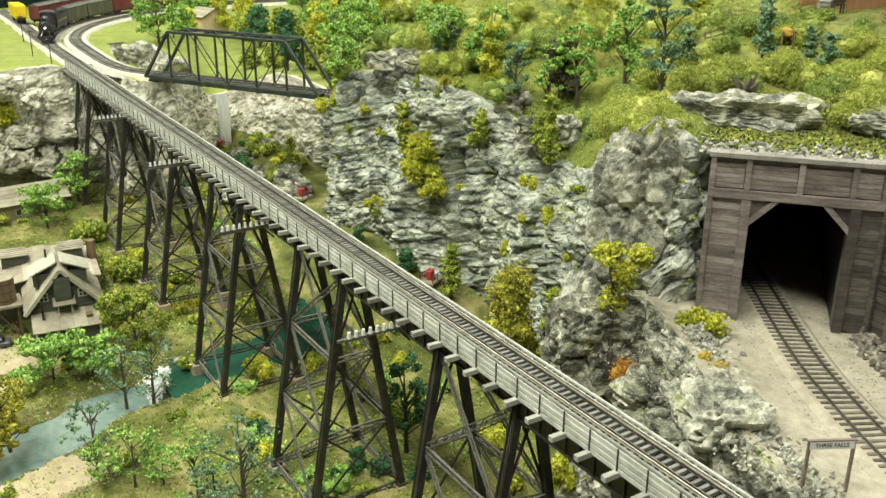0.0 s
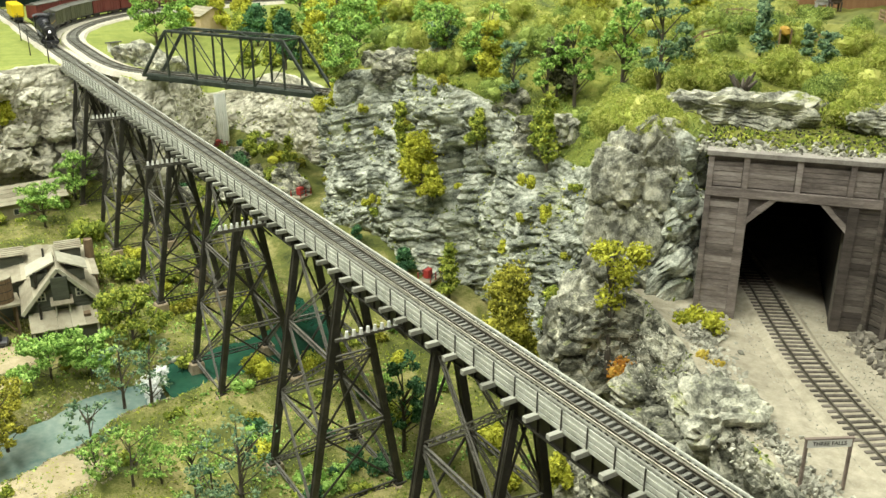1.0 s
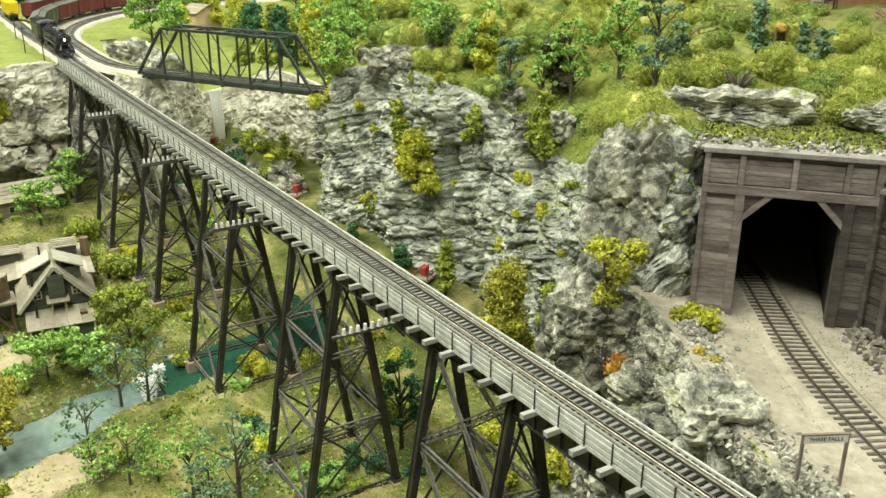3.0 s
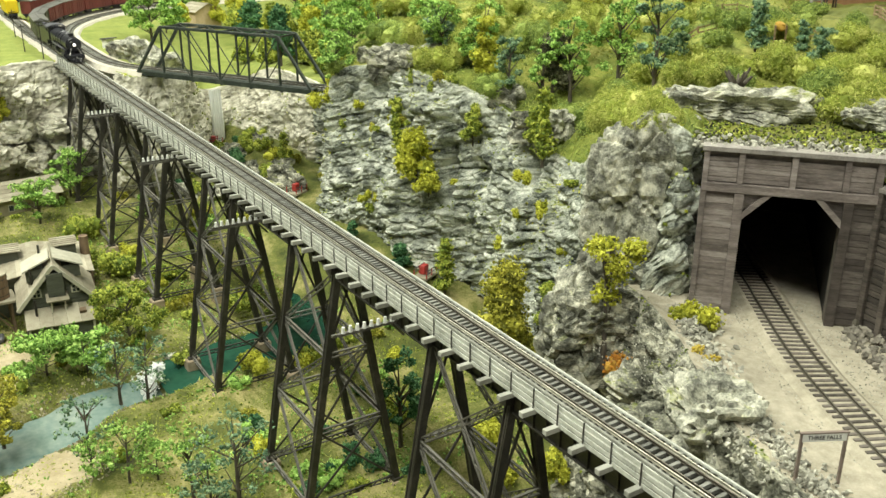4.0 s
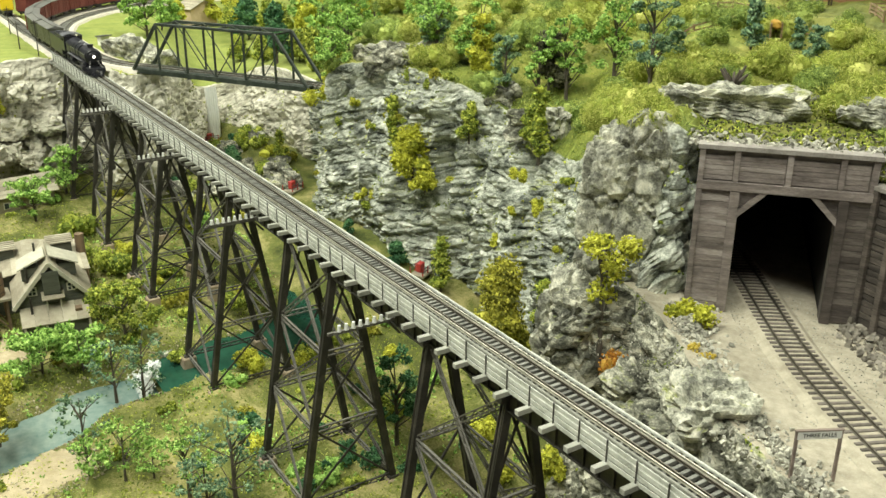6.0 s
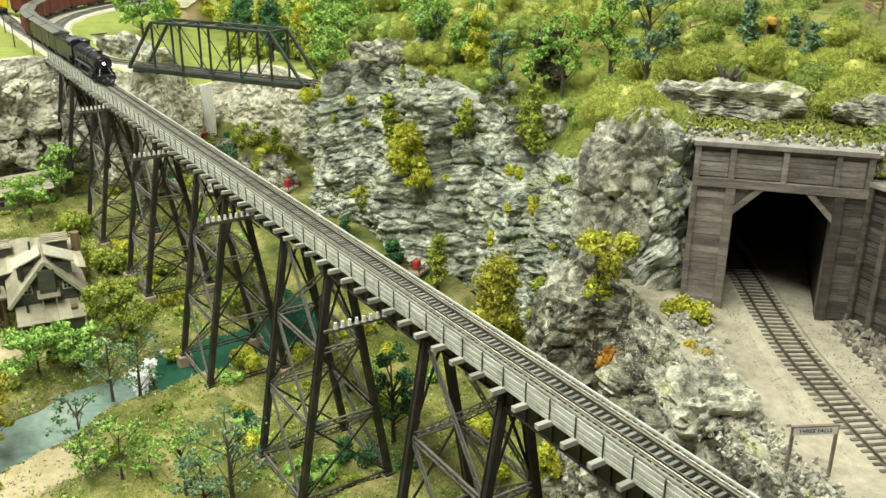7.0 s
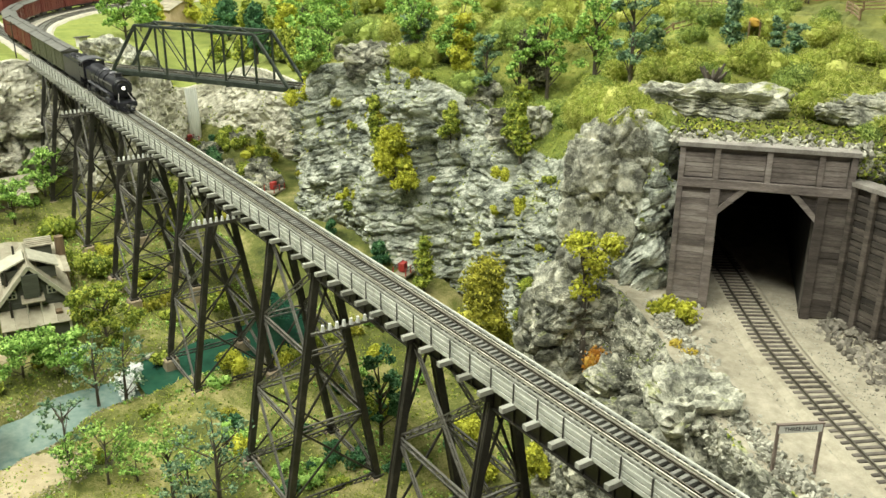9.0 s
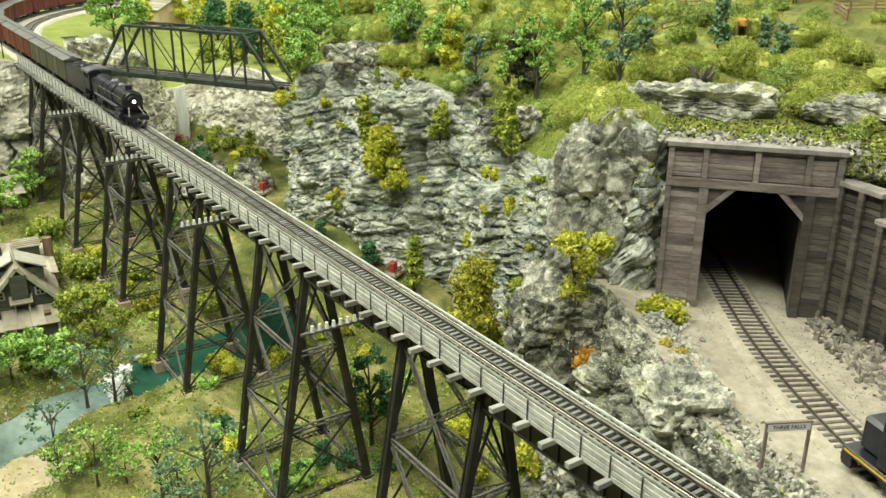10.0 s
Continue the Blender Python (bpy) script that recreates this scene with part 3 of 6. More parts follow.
# ---- tunnel mouth ----
PORTAL_AT, PORTAL_TURN = (215.2, -244, -18), -139.0
# darker copy of the portal timber: the right side's shade put into its colour
SHADEWOOD = surf("shaded_portal_timber", [(0.05, 0.04, 0.036), (0.10, 0.083, 0.075), (0.19, 0.165, 0.15)], 60, 0.85, 0.5, fine=700, stretch=(0.4, 0.4, 2.5), spread=0.45, per=0.25)
portal = thing("tunnel_portal", "weathered purple-grey timber tunnel portal with an eight-sided opening", "tunnel portal", PORTAL_AT, turn=PORTAL_TURN)
bm = bmesh.new()
prof = [(-71, 0), (-37, 0), (-37, 84), (-16, 105), (16, 105), (37, 84), (37, 0), (62, 0), (62, 137), (-71, 137)]
f = bm.faces.new([bm.verts.new((x, 0, z)) for x, z in prof])
g = bmesh.ops.extrude_face_region(bm, geom=[f])
bmesh.ops.translate(bm, vec=(0, 14, 0), verts=[v for v in g["geom"] if isinstance(v, bmesh.types.BMVert)])
bmesh.ops.recalc_face_normals(bm, faces=bm.faces)
part("backing", bm, DARKTIE, portal)


def board(x0, x1, z0, z1, proud, name="plank", depth=2.4, mt=None):
    bm = bmesh.new()
    box(bm, ((x0 + x1) / 2, -proud + depth / 2, (z0 + z1) / 2), (x1 - x0, depth, z1 - z0), None, 0.22)
    return part(name, bm, mt or TIMBER, portal)


for x0, x1, z0, z1, nb in ((-66.5, -44.5, 111, 131, 5), (-39.5, -5, 111, 131, 5), (0, 33.5, 111, 131, 5), (38.5, 56, 111, 131, 5), (-66.5, -44.5, 2, 103.5, 20), (44.5, 60, 2, 103.5, 20)):
    h = (z1 - z0) / nb
    for k in range(nb):
        board(x0, x1, z0 + k * h + 0.14, z0 + (k + 1) * h - 0.14, 1.0 + random.uniform(0, 0.5), mt=SHADEWOOD if x0 == 44.5 else None)
for x in (-71, -44, -4.5, 34):
    board(x, x + 4.5, 105.5 if x > -44.5 and x < 30 else 105.5, 135.5, 3.2, "post")
board(57, 62, 105.5, 135.5, 3.2, "post")
board(-71, -66.5, 0, 103, 3.2, "post")
for sd in (-1, 1):
    a, b = (-44.5, -37) if sd < 0 else (37, 44.5)
    # right jamb takes the timber with shade in its colour
    board(a, b, 0, 103, 3.4, "jamb", 6, SHADEWOOD if sd > 0 else None)
    bm = bmesh.new()
    v = [(-37, 82), (-37, 88), (-20, 105), (-14, 105)]
    for y in (-3.0, 3):
        [bm.verts.new((sd * -x, y, z)) for x, z in v]
    bm.verts.ensure_lookup_table()
    q = bm.verts
    for ids in ((0, 1, 2, 3), (4, 5, 6, 7), (0, 1, 5, 4), (1, 2, 6, 5), (2, 3, 7, 6), (3, 0, 4, 7)):
        bm.faces.new([q[i] for i in ids])
    bmesh.ops.recalc_face_normals(bm, faces=bm.faces)
    part("corner_brace", bm, TIMBER, portal)
    bm = bmesh.new()
    f = bm.faces.new([bm.verts.new((sd * -x, -0.8, z)) for x, z in ((-37, 88.5), (-37, 103), (-22, 103))])
    bmesh.ops.solidify(bm, geom=[f], thickness=0.8)
    part("corner_panel", bm, TIMBER, portal)
board(-71, 62, 103.2, 110.2, 3.8, "lintel", 6)
CAPWOOD = surf("pale_cap_timber", [(0.20, 0.18, 0.165), (0.40, 0.37, 0.345)], 60, 0.85, 0.4, fine=700)
board(-72.5, 63.5, 135.5, 139.2, 4.6, "cap", 14, CAPWOOD)
portal.scale = (1, 1, 1.026)
# lining of the bore, in near-black tones
LINING = surf("near_black_lining", [(0.012, 0.011, 0.010), (0.035, 0.03, 0.028)], 60, 0.9, 0.5)
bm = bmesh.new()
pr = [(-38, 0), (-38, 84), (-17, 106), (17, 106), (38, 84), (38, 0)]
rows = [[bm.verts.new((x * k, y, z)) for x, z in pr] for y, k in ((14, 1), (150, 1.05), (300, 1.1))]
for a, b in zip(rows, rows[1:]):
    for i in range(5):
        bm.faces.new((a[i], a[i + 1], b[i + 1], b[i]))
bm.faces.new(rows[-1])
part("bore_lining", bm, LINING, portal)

# retaining wall beside the tunnel, stepped down towards the near edge
wing = thing("retaining_wall", "stepped weathered timber retaining wall beside the tunnel track", "retaining wall", (216 - 0.754 * 61, -242.5 - 0.656 * 61, -18), turn=172)
for x0, x1, h in ((0, 40, 116), (40, 82, 96), (82, 130, 84), (130, 330, 66)):
    part("backing", one(box, ((x0 + x1) / 2, 8, h / 2), (x1 - x0, 8, h)), DARKTIE, wing)
    nb = int(h / 5.2)
    for k in range(nb):
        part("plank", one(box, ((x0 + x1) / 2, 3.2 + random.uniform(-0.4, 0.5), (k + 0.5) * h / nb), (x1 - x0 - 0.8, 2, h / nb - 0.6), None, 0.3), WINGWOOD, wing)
    part("cap", one(box, ((x0 + x1) / 2, 6, h + 2), (x1 - x0 + 3, 15, 4), None, 0.5), CAPWOOD, wing)
    for x in np.arange(x0 + 4, x1, 19):
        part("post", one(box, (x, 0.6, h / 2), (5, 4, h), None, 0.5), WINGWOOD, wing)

# station sign
SIGNWOOD = surf("sign_post_wood", [(0.17, 0.13, 0.11), (0.29, 0.23, 0.20)], 80, 0.8, 0.3)
SIGNWHITE = surf("sign_white_paint", [(0.74, 0.74, 0.72), (0.86, 0.86, 0.84)], 60, 0.6, 0.1)
INK = surf("black_lettering", [(0.02, 0.02, 0.02), (0.03, 0.03, 0.03)], 60, 0.6, 0.0)
sign = thing("station_sign", "white station name board on two brown posts reading THREE FALLS", "sign", (49, -74, -18), turn=-118.0)
for sd in (-1, 1):
    part("post", one(box, (sd * 13.3, 0, 17), (1.7, 1.7, 38)), SIGNWOOD, sign)
part("frame", one(box, (0, 0.2, 33.4), (28.4, 1.0, 5.6)), SIGNWOOD, sign)
part("board", one(box, (0, -0.5, 33.4), (26.6, 0.8, 5.0)), SIGNWHITE, sign)
part("top_rail", one(box, (0, 0, 36.4), (29.5, 2.0, 0.9)), SIGNWOOD, sign)
cu = bpy.data.curves.new("lettering", "FONT")
cu.body, cu.size, cu.align_x, cu.align_y, cu.extrude, cu.offset = "THREE FALLS", 3.5 * MM, "CENTER", "CENTER", 0.1 * MM, 0.02 * MM
tx = new("lettering_curve", cu)
me = bpy.data.meshes.new_from_object(tx.evaluated_get(bpy.context.evaluated_depsgraph_get()))
bpy.data.objects.remove(tx)
lt = link("lettering", me, INK, sign)
lt.matrix_basis = pose(0, -1.0 * MM, 33.4 * MM, 90, 0, 0)

# ---- truss bridge ----
TRUSS = surf("dark_green_truss_paint", [(0.012, 0.018, 0.014), (0.032, 0.043, 0.035), (0.09, 0.105, 0.088)], 40, 0.5, 0.2, fine=500, spread=0.55)
a0, a1 = Vector((1257, -315, 0)), Vector((1611, -107, 0))
ln = (a1 - a0).length
truss = thing("truss_bridge", "dark green steel through truss bridge across the gorge", "bridge", (1257, -315, 0), turn=math.degrees(math.atan2(208, 354)))
H, HW, NP = 84, 26, 6
pw = ln / NP
for sd in (-1, 1):
    y = sd * HW
    part("bottom_chord", one(box, (ln / 2, y, -7), (ln, 4, 9), None, 0.4), TRUSS, truss)
    bm = bmesh.new()
    box(bm, (ln / 2, y, H), (ln - 2 * pw, 5, 5), None, 0.4)
    part("top_chord", bm, TRUSS, truss)
    part("end_post", one(beam, (0, y, -6), (pw, y, H), 5, 5, (0, 1, 0), 0.4), TRUSS, truss)
    part("end_post", one(beam, (ln, y, -6), (ln - pw, y, H), 5, 5, (0, 1, 0), 0.4), TRUSS, truss)
    for k in range(1, NP):
        part("vertical", one(box, (k * pw, y, H / 2 - 3), (3.2, 3, H)), TRUSS, truss)
    for k0, k1 in ((2, 1), (4, 5), (2, 3), (4, 3)):
        top, bot = (k0, k1) if (k0, k1) in ((2, 3), (4, 3)) else (k1, k0)
        w = 1.5
        part("diagonal", one(beam, (top * pw, y, H), (bot * pw, y, -6), w, w, (0, 1, 0)), TRUSS, truss)
    part("stringer", one(box, (ln / 2, sd * 9, -8), (ln, 3, 7)), TRUSS, truss)
    part("deck_edge", one(box, (ln / 2, sd * 17, -3.2), (ln, 12, 2.4)), TRUSS, truss)
for k in range(NP + 1):
    part("floor_beam", one(box, (k * pw, 0, -11), (3, 2 * HW, 6)), TRUSS, truss)
    if 1 <= k < NP:
        part("top_strut", one(box, (k * pw, 0, H - 1), (3, 2 * HW, 3)), TRUSS, truss)
        if k < NP - 1:
            part("top_lacing", one(beam, (k * pw, -HW, H), ((k + 1) * pw, HW, H), 1.6, 1.4), TRUSS, truss)
            part("top_lacing", one(beam, (k * pw, HW, H + 0.1), ((k + 1) * pw, -HW, H + 0.1), 1.6, 1.4), TRUSS, truss)


# ---- trains ----
BLACK = surf("black_engine_paint", [(0.008, 0.008, 0.012), (0.018, 0.018, 0.025), (0.045, 0.045, 0.055)], 60, 0.38, 0.1, fine=500, spread=0.6)
GREYTOP = surf("dusty_engine_top", [(0.05, 0.05, 0.06), (0.16, 0.16, 0.18)], 60, 0.5, 0.1, spread=0.5)
RUN = surf("worn_rod_steel", [(0.16, 0.15, 0.15), (0.36, 0.35, 0.34)], 80, 0.35, 0.1, metal=0.7)
OLIVE = surf("olive_car_paint", [(0.07, 0.075, 0.045), (0.13, 0.135, 0.085)], 30, 0.55, 0.1, spread=0.5)
OXIDE = surf("oxide_red_car_paint", [(0.11, 0.025, 0.022), (0.19, 0.045, 0.04)], 30, 0.55, 0.1, spread=0.5)
ROOF = surf("dusty_car_roof", [(0.10, 0.10, 0.095), (0.22, 0.215, 0.20)], 40, 0.6, 0.2, spread=0.5)
HEAD = surf("lit_headlight", [(1, 0.97, 0.9), (1, 0.97, 0.9)], 5, 0.3, 0, emit=((1, 0.95, 0.85), 3.0))
YSTRIPE = surf("yellow_stripe_paint", [(0.62, 0.40, 0.03), (0.72, 0.48, 0.05)], 50, 0.45, 0.1)


def wheel(bm, x, y, r, w=2.6, seg=18):
    tube(bm, (x, y - w / 2, r), (x, y + w / 2, r), r, seg=seg)
    s = 1 if y > 0 else -1
    tube(bm, (x, y + s * (w / 2 - 0.1), r), (x, y + s * (w / 2 + 0.5), r), r * 0.35, seg=10)


def truck(parent, x, r=5.2):
    t = bmesh.new()
    for dx in (-9, 9):
        for sd in (-1, 1):
            wheel(t, x + dx, sd * 8.4, r, 2.4, 14)
        tube(t, (x + dx, -8, r), (x + dx, 8, r), 1, seg=8)
    for sd in (-1, 1):
        box(t, (x, sd * 11, r + 0.6), (25, 1.6, 3.2), None, 0.4)
        box(t, (x, sd * 11, r - 2), (9, 1.6, 3), None, 0.3)
    box(t, (x, 0, r + 2.5), (6, 21, 3))
    return part("truck", t, BLACK, parent)


def build_steam():
    e = thing("steam_locomotive", "black steam locomotive with a lit headlight pulling a train", "locomotive")
    bm = bmesh.new()
    tube(bm, (-52, 0, 32), (62, 0, 31), 14.6, 13.2, 28)
    for x in (-30, -8, 14, 38):
        tube(bm, (x - 0.5, 0, 31.4), (x + 0.5, 0, 31.4), 14.7, 14.6, 28)
    part("boiler", bm, BLACK, e, smooth=False)
    bm = bmesh.new()
    tube(bm, (62, 0, 31), (86, 0, 31), 13.8, 13.8, 28)
    tube(bm, (86, 0, 31), (88, 0, 31), 13.0, 10.5, 28)
    tube(bm, (88, 0, 30), (89, 0, 30), 8.4, 7, 24)
    part("smokebox", bm, BLACK, e)
    bm = bmesh.new()
    tube(bm, (88, 0, 31.5), (93, 0, 31.5), 2.9, 2.9, 18)
    hl = part("headlight", bm, BLACK, e)
    part("lens", one(tube, (93, 0, 31.5), (93.6, 0, 31.5), 2.3, 2.1, 18), HEAD, hl, "lit white lens")
    bm = bmesh.new()
    tube(bm, (74, 0, 41), (74, 0, 49), 4.2, 4.6, 18)
    tube(bm, (74, 0, 48.6), (74, 0, 50), 5.1, 5.1, 18)
    part("chimney", bm, BLACK, e)
    for x, r, nm in ((44, 5.6, "sand_dome"), (10, 6.2, "steam_dome")):
        bm = bmesh.new()
        tube(bm, (x, 0, 39), (x, 0, 46), r, r * 0.9, 18)
        tube(bm, (x, 0, 46), (x, 0, 48.4), r * 0.9, r * 0.35, 18)
        part(nm, bm, GREYTOP, e)
    bm = bmesh.new()
    box(bm, (-50, 0, 30), (34, 27, 22), None, 3)
    part("firebox", bm, BLACK, e)
    bm = bmesh.new()
    for sd in (-1, 1):
        box(bm, (-80, sd * 15.5, 30), (28, 1.2, 16), None, 0.3)
        box(bm, (-68, sd * 15.5, 42), (4, 1.2, 9))
        box(bm, (-80, sd * 15.5, 42), (3, 1.2, 9))
        box(bm, (-92.5, sd * 15.5, 42), (3, 1.2, 9))
    box(bm, (-66, 0, 36), (1.2, 31, 22))
    box(bm, (-80, 0, 21.5), (28, 31, 1.5))
    part("cab", bm, BLACK, e)
    bm = bmesh.new()
    for k in range(9):
        a = math.pi * (k / 8)
        b = math.pi * ((k + 1) / 8)
        if k < 8:
            box(bm, (-81, 8.5 * (math.cos(a) + math.cos(b)), 46 + 2.5 * (math.sin(a) + math.sin(b))), (34, 17 * abs(math.cos(a) - math.cos(b)) + 0.8, 1.4), Matrix.Rotation(math.atan2(5 * (math.sin(b) - math.sin(a)), 17 * (math.cos(b) - math.cos(a))) + math.pi, 4, "X"))
    part("cab_roof", bm, GREYTOP, e)
    for sd in (-1, 1):
        part("running_board", one(box, (8, sd * 14.5, 21.5), (112, 4.5, 1.2)), GREYTOP, e)
        bm = bmesh.new()
        tube(bm, (58, sd * 13.5, 11), (80, sd * 13.5, 11), 5.2, 5.2, 16)
        box(bm, (69, sd * 12.5, 17), (18, 6, 8), None, 1)
        part("cylinder", bm, BLACK, e)
        part("side_rod", one(box, (6, sd * 14.2, 7), (66, 0.9, 2.0), None, 0.3), RUN, e)
        part("main_rod", one(beam, (60, sd * 15, 11), (14, sd * 15, 7.5), 0.9, 2.2), RUN, e)
        part("handrail", one(tube, (-44, sd * 13.6, 35), (84, sd * 13.4, 35), 0.45, 0.45, 6), RUN, e)
        bm = bmesh.new()
        tube(bm, (-20, sd * 14, 16), (2, sd * 14, 16), 4, 4, 14)
        part("air_tank", bm, BLACK, e)
        bm = bmesh.new()
        beam(bm, (88, sd * 6, 24), (101, sd * 11, 12), 1, 1)
        part("front_stay", bm, RUN, e)
    bm = bmesh.new()
    box(bm, (10, 0, 9), (150, 11, 7))
    box(bm, (92, 0, 13), (18, 27, 2))
    box(bm, (101, 0, 10.5), (3, 29, 6), None, 0.5)
    part("frame", bm, BLACK, e)
    pilot = part("pilot", one(beam, (107, -9, 2.2), (107, 9, 2.2), 3, 1.4), BLACK, e, "black slatted cowcatcher")
    for k in range(-5, 6):
        part("slat", one(beam, (102, k * 2.5, 9), (109 - abs(k) * 0.9, k * 1.7, 2), 1.1, 1.1), BLACK, pilot)
    part("coupler", one(box, (106, 0, 9.5), (8, 2.6, 3), None, 0.4), RUN, e)
    part("bell", one(tube, (58, 0, 43), (58, 0, 47), 2.6, 1.2, 14), RUN, e)
    drivers = []
    for x in (-27, -5, 17, 39):
        bm = bmesh.new()
        for sd in (-1, 1):
            tube(bm, (0, sd * 9.6 - 1.4, 0), (0, sd * 9.6 + 1.4, 0), 10.2, 10.2, 22)
            tube(bm, (0, sd * 11.2, 0), (0, sd * 12.4, 0), 2.6, 2.6, 10)
            box(bm, (0, sd * 11.6, -4.5), (5, 0.8, 4))
        tube(bm, (0, -9, 0), (0, 9, 0), 1.4, 1.4, 8)
        d = part("driving_wheels", bm, BLACK, e)
        d.location = (x * MM, 0, 10.2 * MM)
        drivers.append((d, x))
    for x, r in ((62, 5), (82, 5), (-56, 6.5), (-78, 6.5)):
        bm = bmesh.new()
        for sd in (-1, 1):
            wheel(bm, x, sd * 8.6, r)
        tube(bm, (x, -8, r), (x, 8, r), 1, seg=8)
        part("wheelset", bm, BLACK, e)
    return e, drivers


def build_tender():
    t = thing("tender", "long black coal tender behind the locomotive", "tender")
    bm = bmesh.new()
    box(bm, (0, 0, 27), (122, 31, 32), None, 1.2)
    part("body", bm, BLACK, t)
    for sd in (-1, 1):
        part("coal_board", one(box, (22, sd * 13.5, 45), (70, 1.2, 6), None, 0.3), BLACK, t)
    bm = bmesh.new()
    for k in range(240):
        x, y = random.uniform(-10, 55), random.uniform(-12, 12)
        box(bm, (x, y, 43.5 + 3 * (1 - (y / 13) ** 2) + random.uniform(-1, 1)), [random.uniform(2, 4.5)] * 3, Euler([random.uniform(0, 3) for _ in range(3)]).to_matrix().to_4x4())
    part("coal", bm, BLACK, t)
    part("hatch", one(tube, (-45, 0, 43), (-45, 0, 45.5), 5, 5, 14), GREYTOP, t)
    part("stripe", one(box, (0, 15.6, 26), (100, 0.3, 1.2)), YSTRIPE, t)
    part("frame", one(box, (0, 0, 9.5), (130, 24, 4)), BLACK, t)
    truck(t, -38), truck(t, 38)
    return t


def build_car(paint, label):
    c = thing("freight_car", label, "railway car", group="cars of the train")
    bm = bmesh.new()
    box(bm, (0, 0, 29), (138, 31, 36), None, 0.8)
    part("body", bm, paint, c)
    bm = bmesh.new()
    v = [(-17, 46.4), (0, 50.6), (17, 46.4), (17, 45.4), (-17, 45.4)]
    a = [bm.verts.new((-70, y, z)) for y, z in v]
    b = [bm.verts.new((70, y, z)) for y, z in v]
    for i in range(5):
        bm.faces.new((a[i], a[(i + 1) % 5], b[(i + 1) % 5], b[i]))
    bm.faces.new(a), bm.faces.new(b)
    bmesh.ops.recalc_face_normals(bm, faces=bm.faces)
    part("roof", bm, ROOF, c)
    part("roof_walk", one(box, (0, 0, 51.2), (139, 6, 1.2)), ROOF, c)
    for sd in (-1, 1):
        part("door", one(box, (0, sd * 16, 29), (26, 1.0, 32), None, 0.3), paint, c)
        for x in (-62, -48, -34, -20, 20, 34, 48, 62):
            part("side_rib", one(box, (x, sd * 15.8, 29), (1.4, 0.9, 34)), paint, c)
    for x in (-70, 70):
        bm = bmesh.new()
        for k in range(6):
            box(bm, (x, 10, 16 + k * 5), (0.8, 7, 0.8))
        part("ladder", bm, paint, c)
    part("frame", one(box, (0, 0, 9.5), (140, 22, 3.6)), BLACK, c)
    truck(c, -48), truck(c, 48)
    return c


def build_diesel():
    d = thing("diesel_locomotive", "black diesel locomotive with a thin yellow stripe entering beside the tunnel", "locomotive")
    bm = bmesh.new()
    box(bm, (0, 0, 12), (200, 33, 5), None, 0.6)
    part("frame", bm, BLACK, d)
    part("hood", one(box, (-18, 0, 30), (150, 21, 32), None, 2.0), BLACK, d)
    part("nose", one(box, (84, 0, 26), (22, 21, 22), None, 2.5), BLACK, d)
    part("cab", one(box, (64, 0, 33), (22, 33, 37), None, 2.0), BLACK, d)
    for sd in (-1, 1):
        part("stripe", one(box, (0, sd * 16.7, 12.4), (196, 0.4, 1.3)), YSTRIPE, d)
        part("cab_window", one(box, (64, sd * 16.7, 42), (12, 0.4, 8)), GREYTOP, d)
        part("handrail", one(tube, (-96, sd * 15.6, 26), (50, sd * 15.6, 26), 0.5, 0.5, 6), RUN, d)
        for x in range(-92, 60, 24):
            part("stanchion", one(tube, (x, sd * 15.6, 14), (x, sd * 15.6, 26), 0.45, 0.45, 6), RUN, d)
        part("fuel_tank", one(box, (0, sd * 7, 6), (46, 13, 9), None, 2), BLACK, d)
        part("step", one(box, (96, sd * 13, 6), (8, 6, 9), None, 0.5), BLACK, d)
    bm = bmesh.new()
    box(bm, (101, 0, 6), (2.5, 30, 8), None, 0.8)
    part("plough", bm, BLACK, d)
    part("coupler", one(box, (105, 0, 9), (8, 2.6, 3), None, 0.4), RUN, d)
    truck(d, -62), truck(d, 62)
    return d


steam, steam_drivers = build_steam()
steam.scale = (1.09, 1.09, 1.09)
tender = build_tender()
olive = build_car(OLIVE, "olive green boxcar with a dusty roof")
red = build_car(OXIDE, "oxide red boxcar with a dusty roof")
cars = [olive, copy_thing(olive, Matrix())] + [red] + [copy_thing(red, Matrix()) for _ in range(9)]
diesel = build_diesel()
for k in range(3):
    a = 0.62 + 0.155 * k
    copy_thing(red, pose((2080 + 960 * math.sin(a)) * MM, (-860 + 960 * math.cos(a)) * MM, 0, 0, 0, math.degrees(-a)))
yellow_car = thing("hopper_car", "bright yellow hopper car standing on a siding", "railway car", (2640, -5, 0), turn=0)
YEL = surf("bright_yellow_paint", [(0.70, 0.50, 0.01), (0.80, 0.60, 0.02)], 30, 0.5, 0.1)
part("body", one(box, (0, 0, 32), (105, 32, 36), None, 3), YEL, yellow_car)
part("frame", one(box, (0, 0, 11), (112, 22, 5)), BLACK, yellow_car)
truck(yellow_car, -36), truck(yellow_car, 36)


def front_x(t):
    """Where the locomotive's front stands on the main line."""
    return 2131 - 97.95 * t - 0.85 * t * t


S_ORIGIN = MAIN.near_x(1500) - 1500


def along(way, s, z, back=False):
    p, a = way.at(s), way.heading(s)
    return pose(p[0] * MM, p[1] * MM, z * MM, 0, 0, math.degrees(a) + (180 if back else 0))


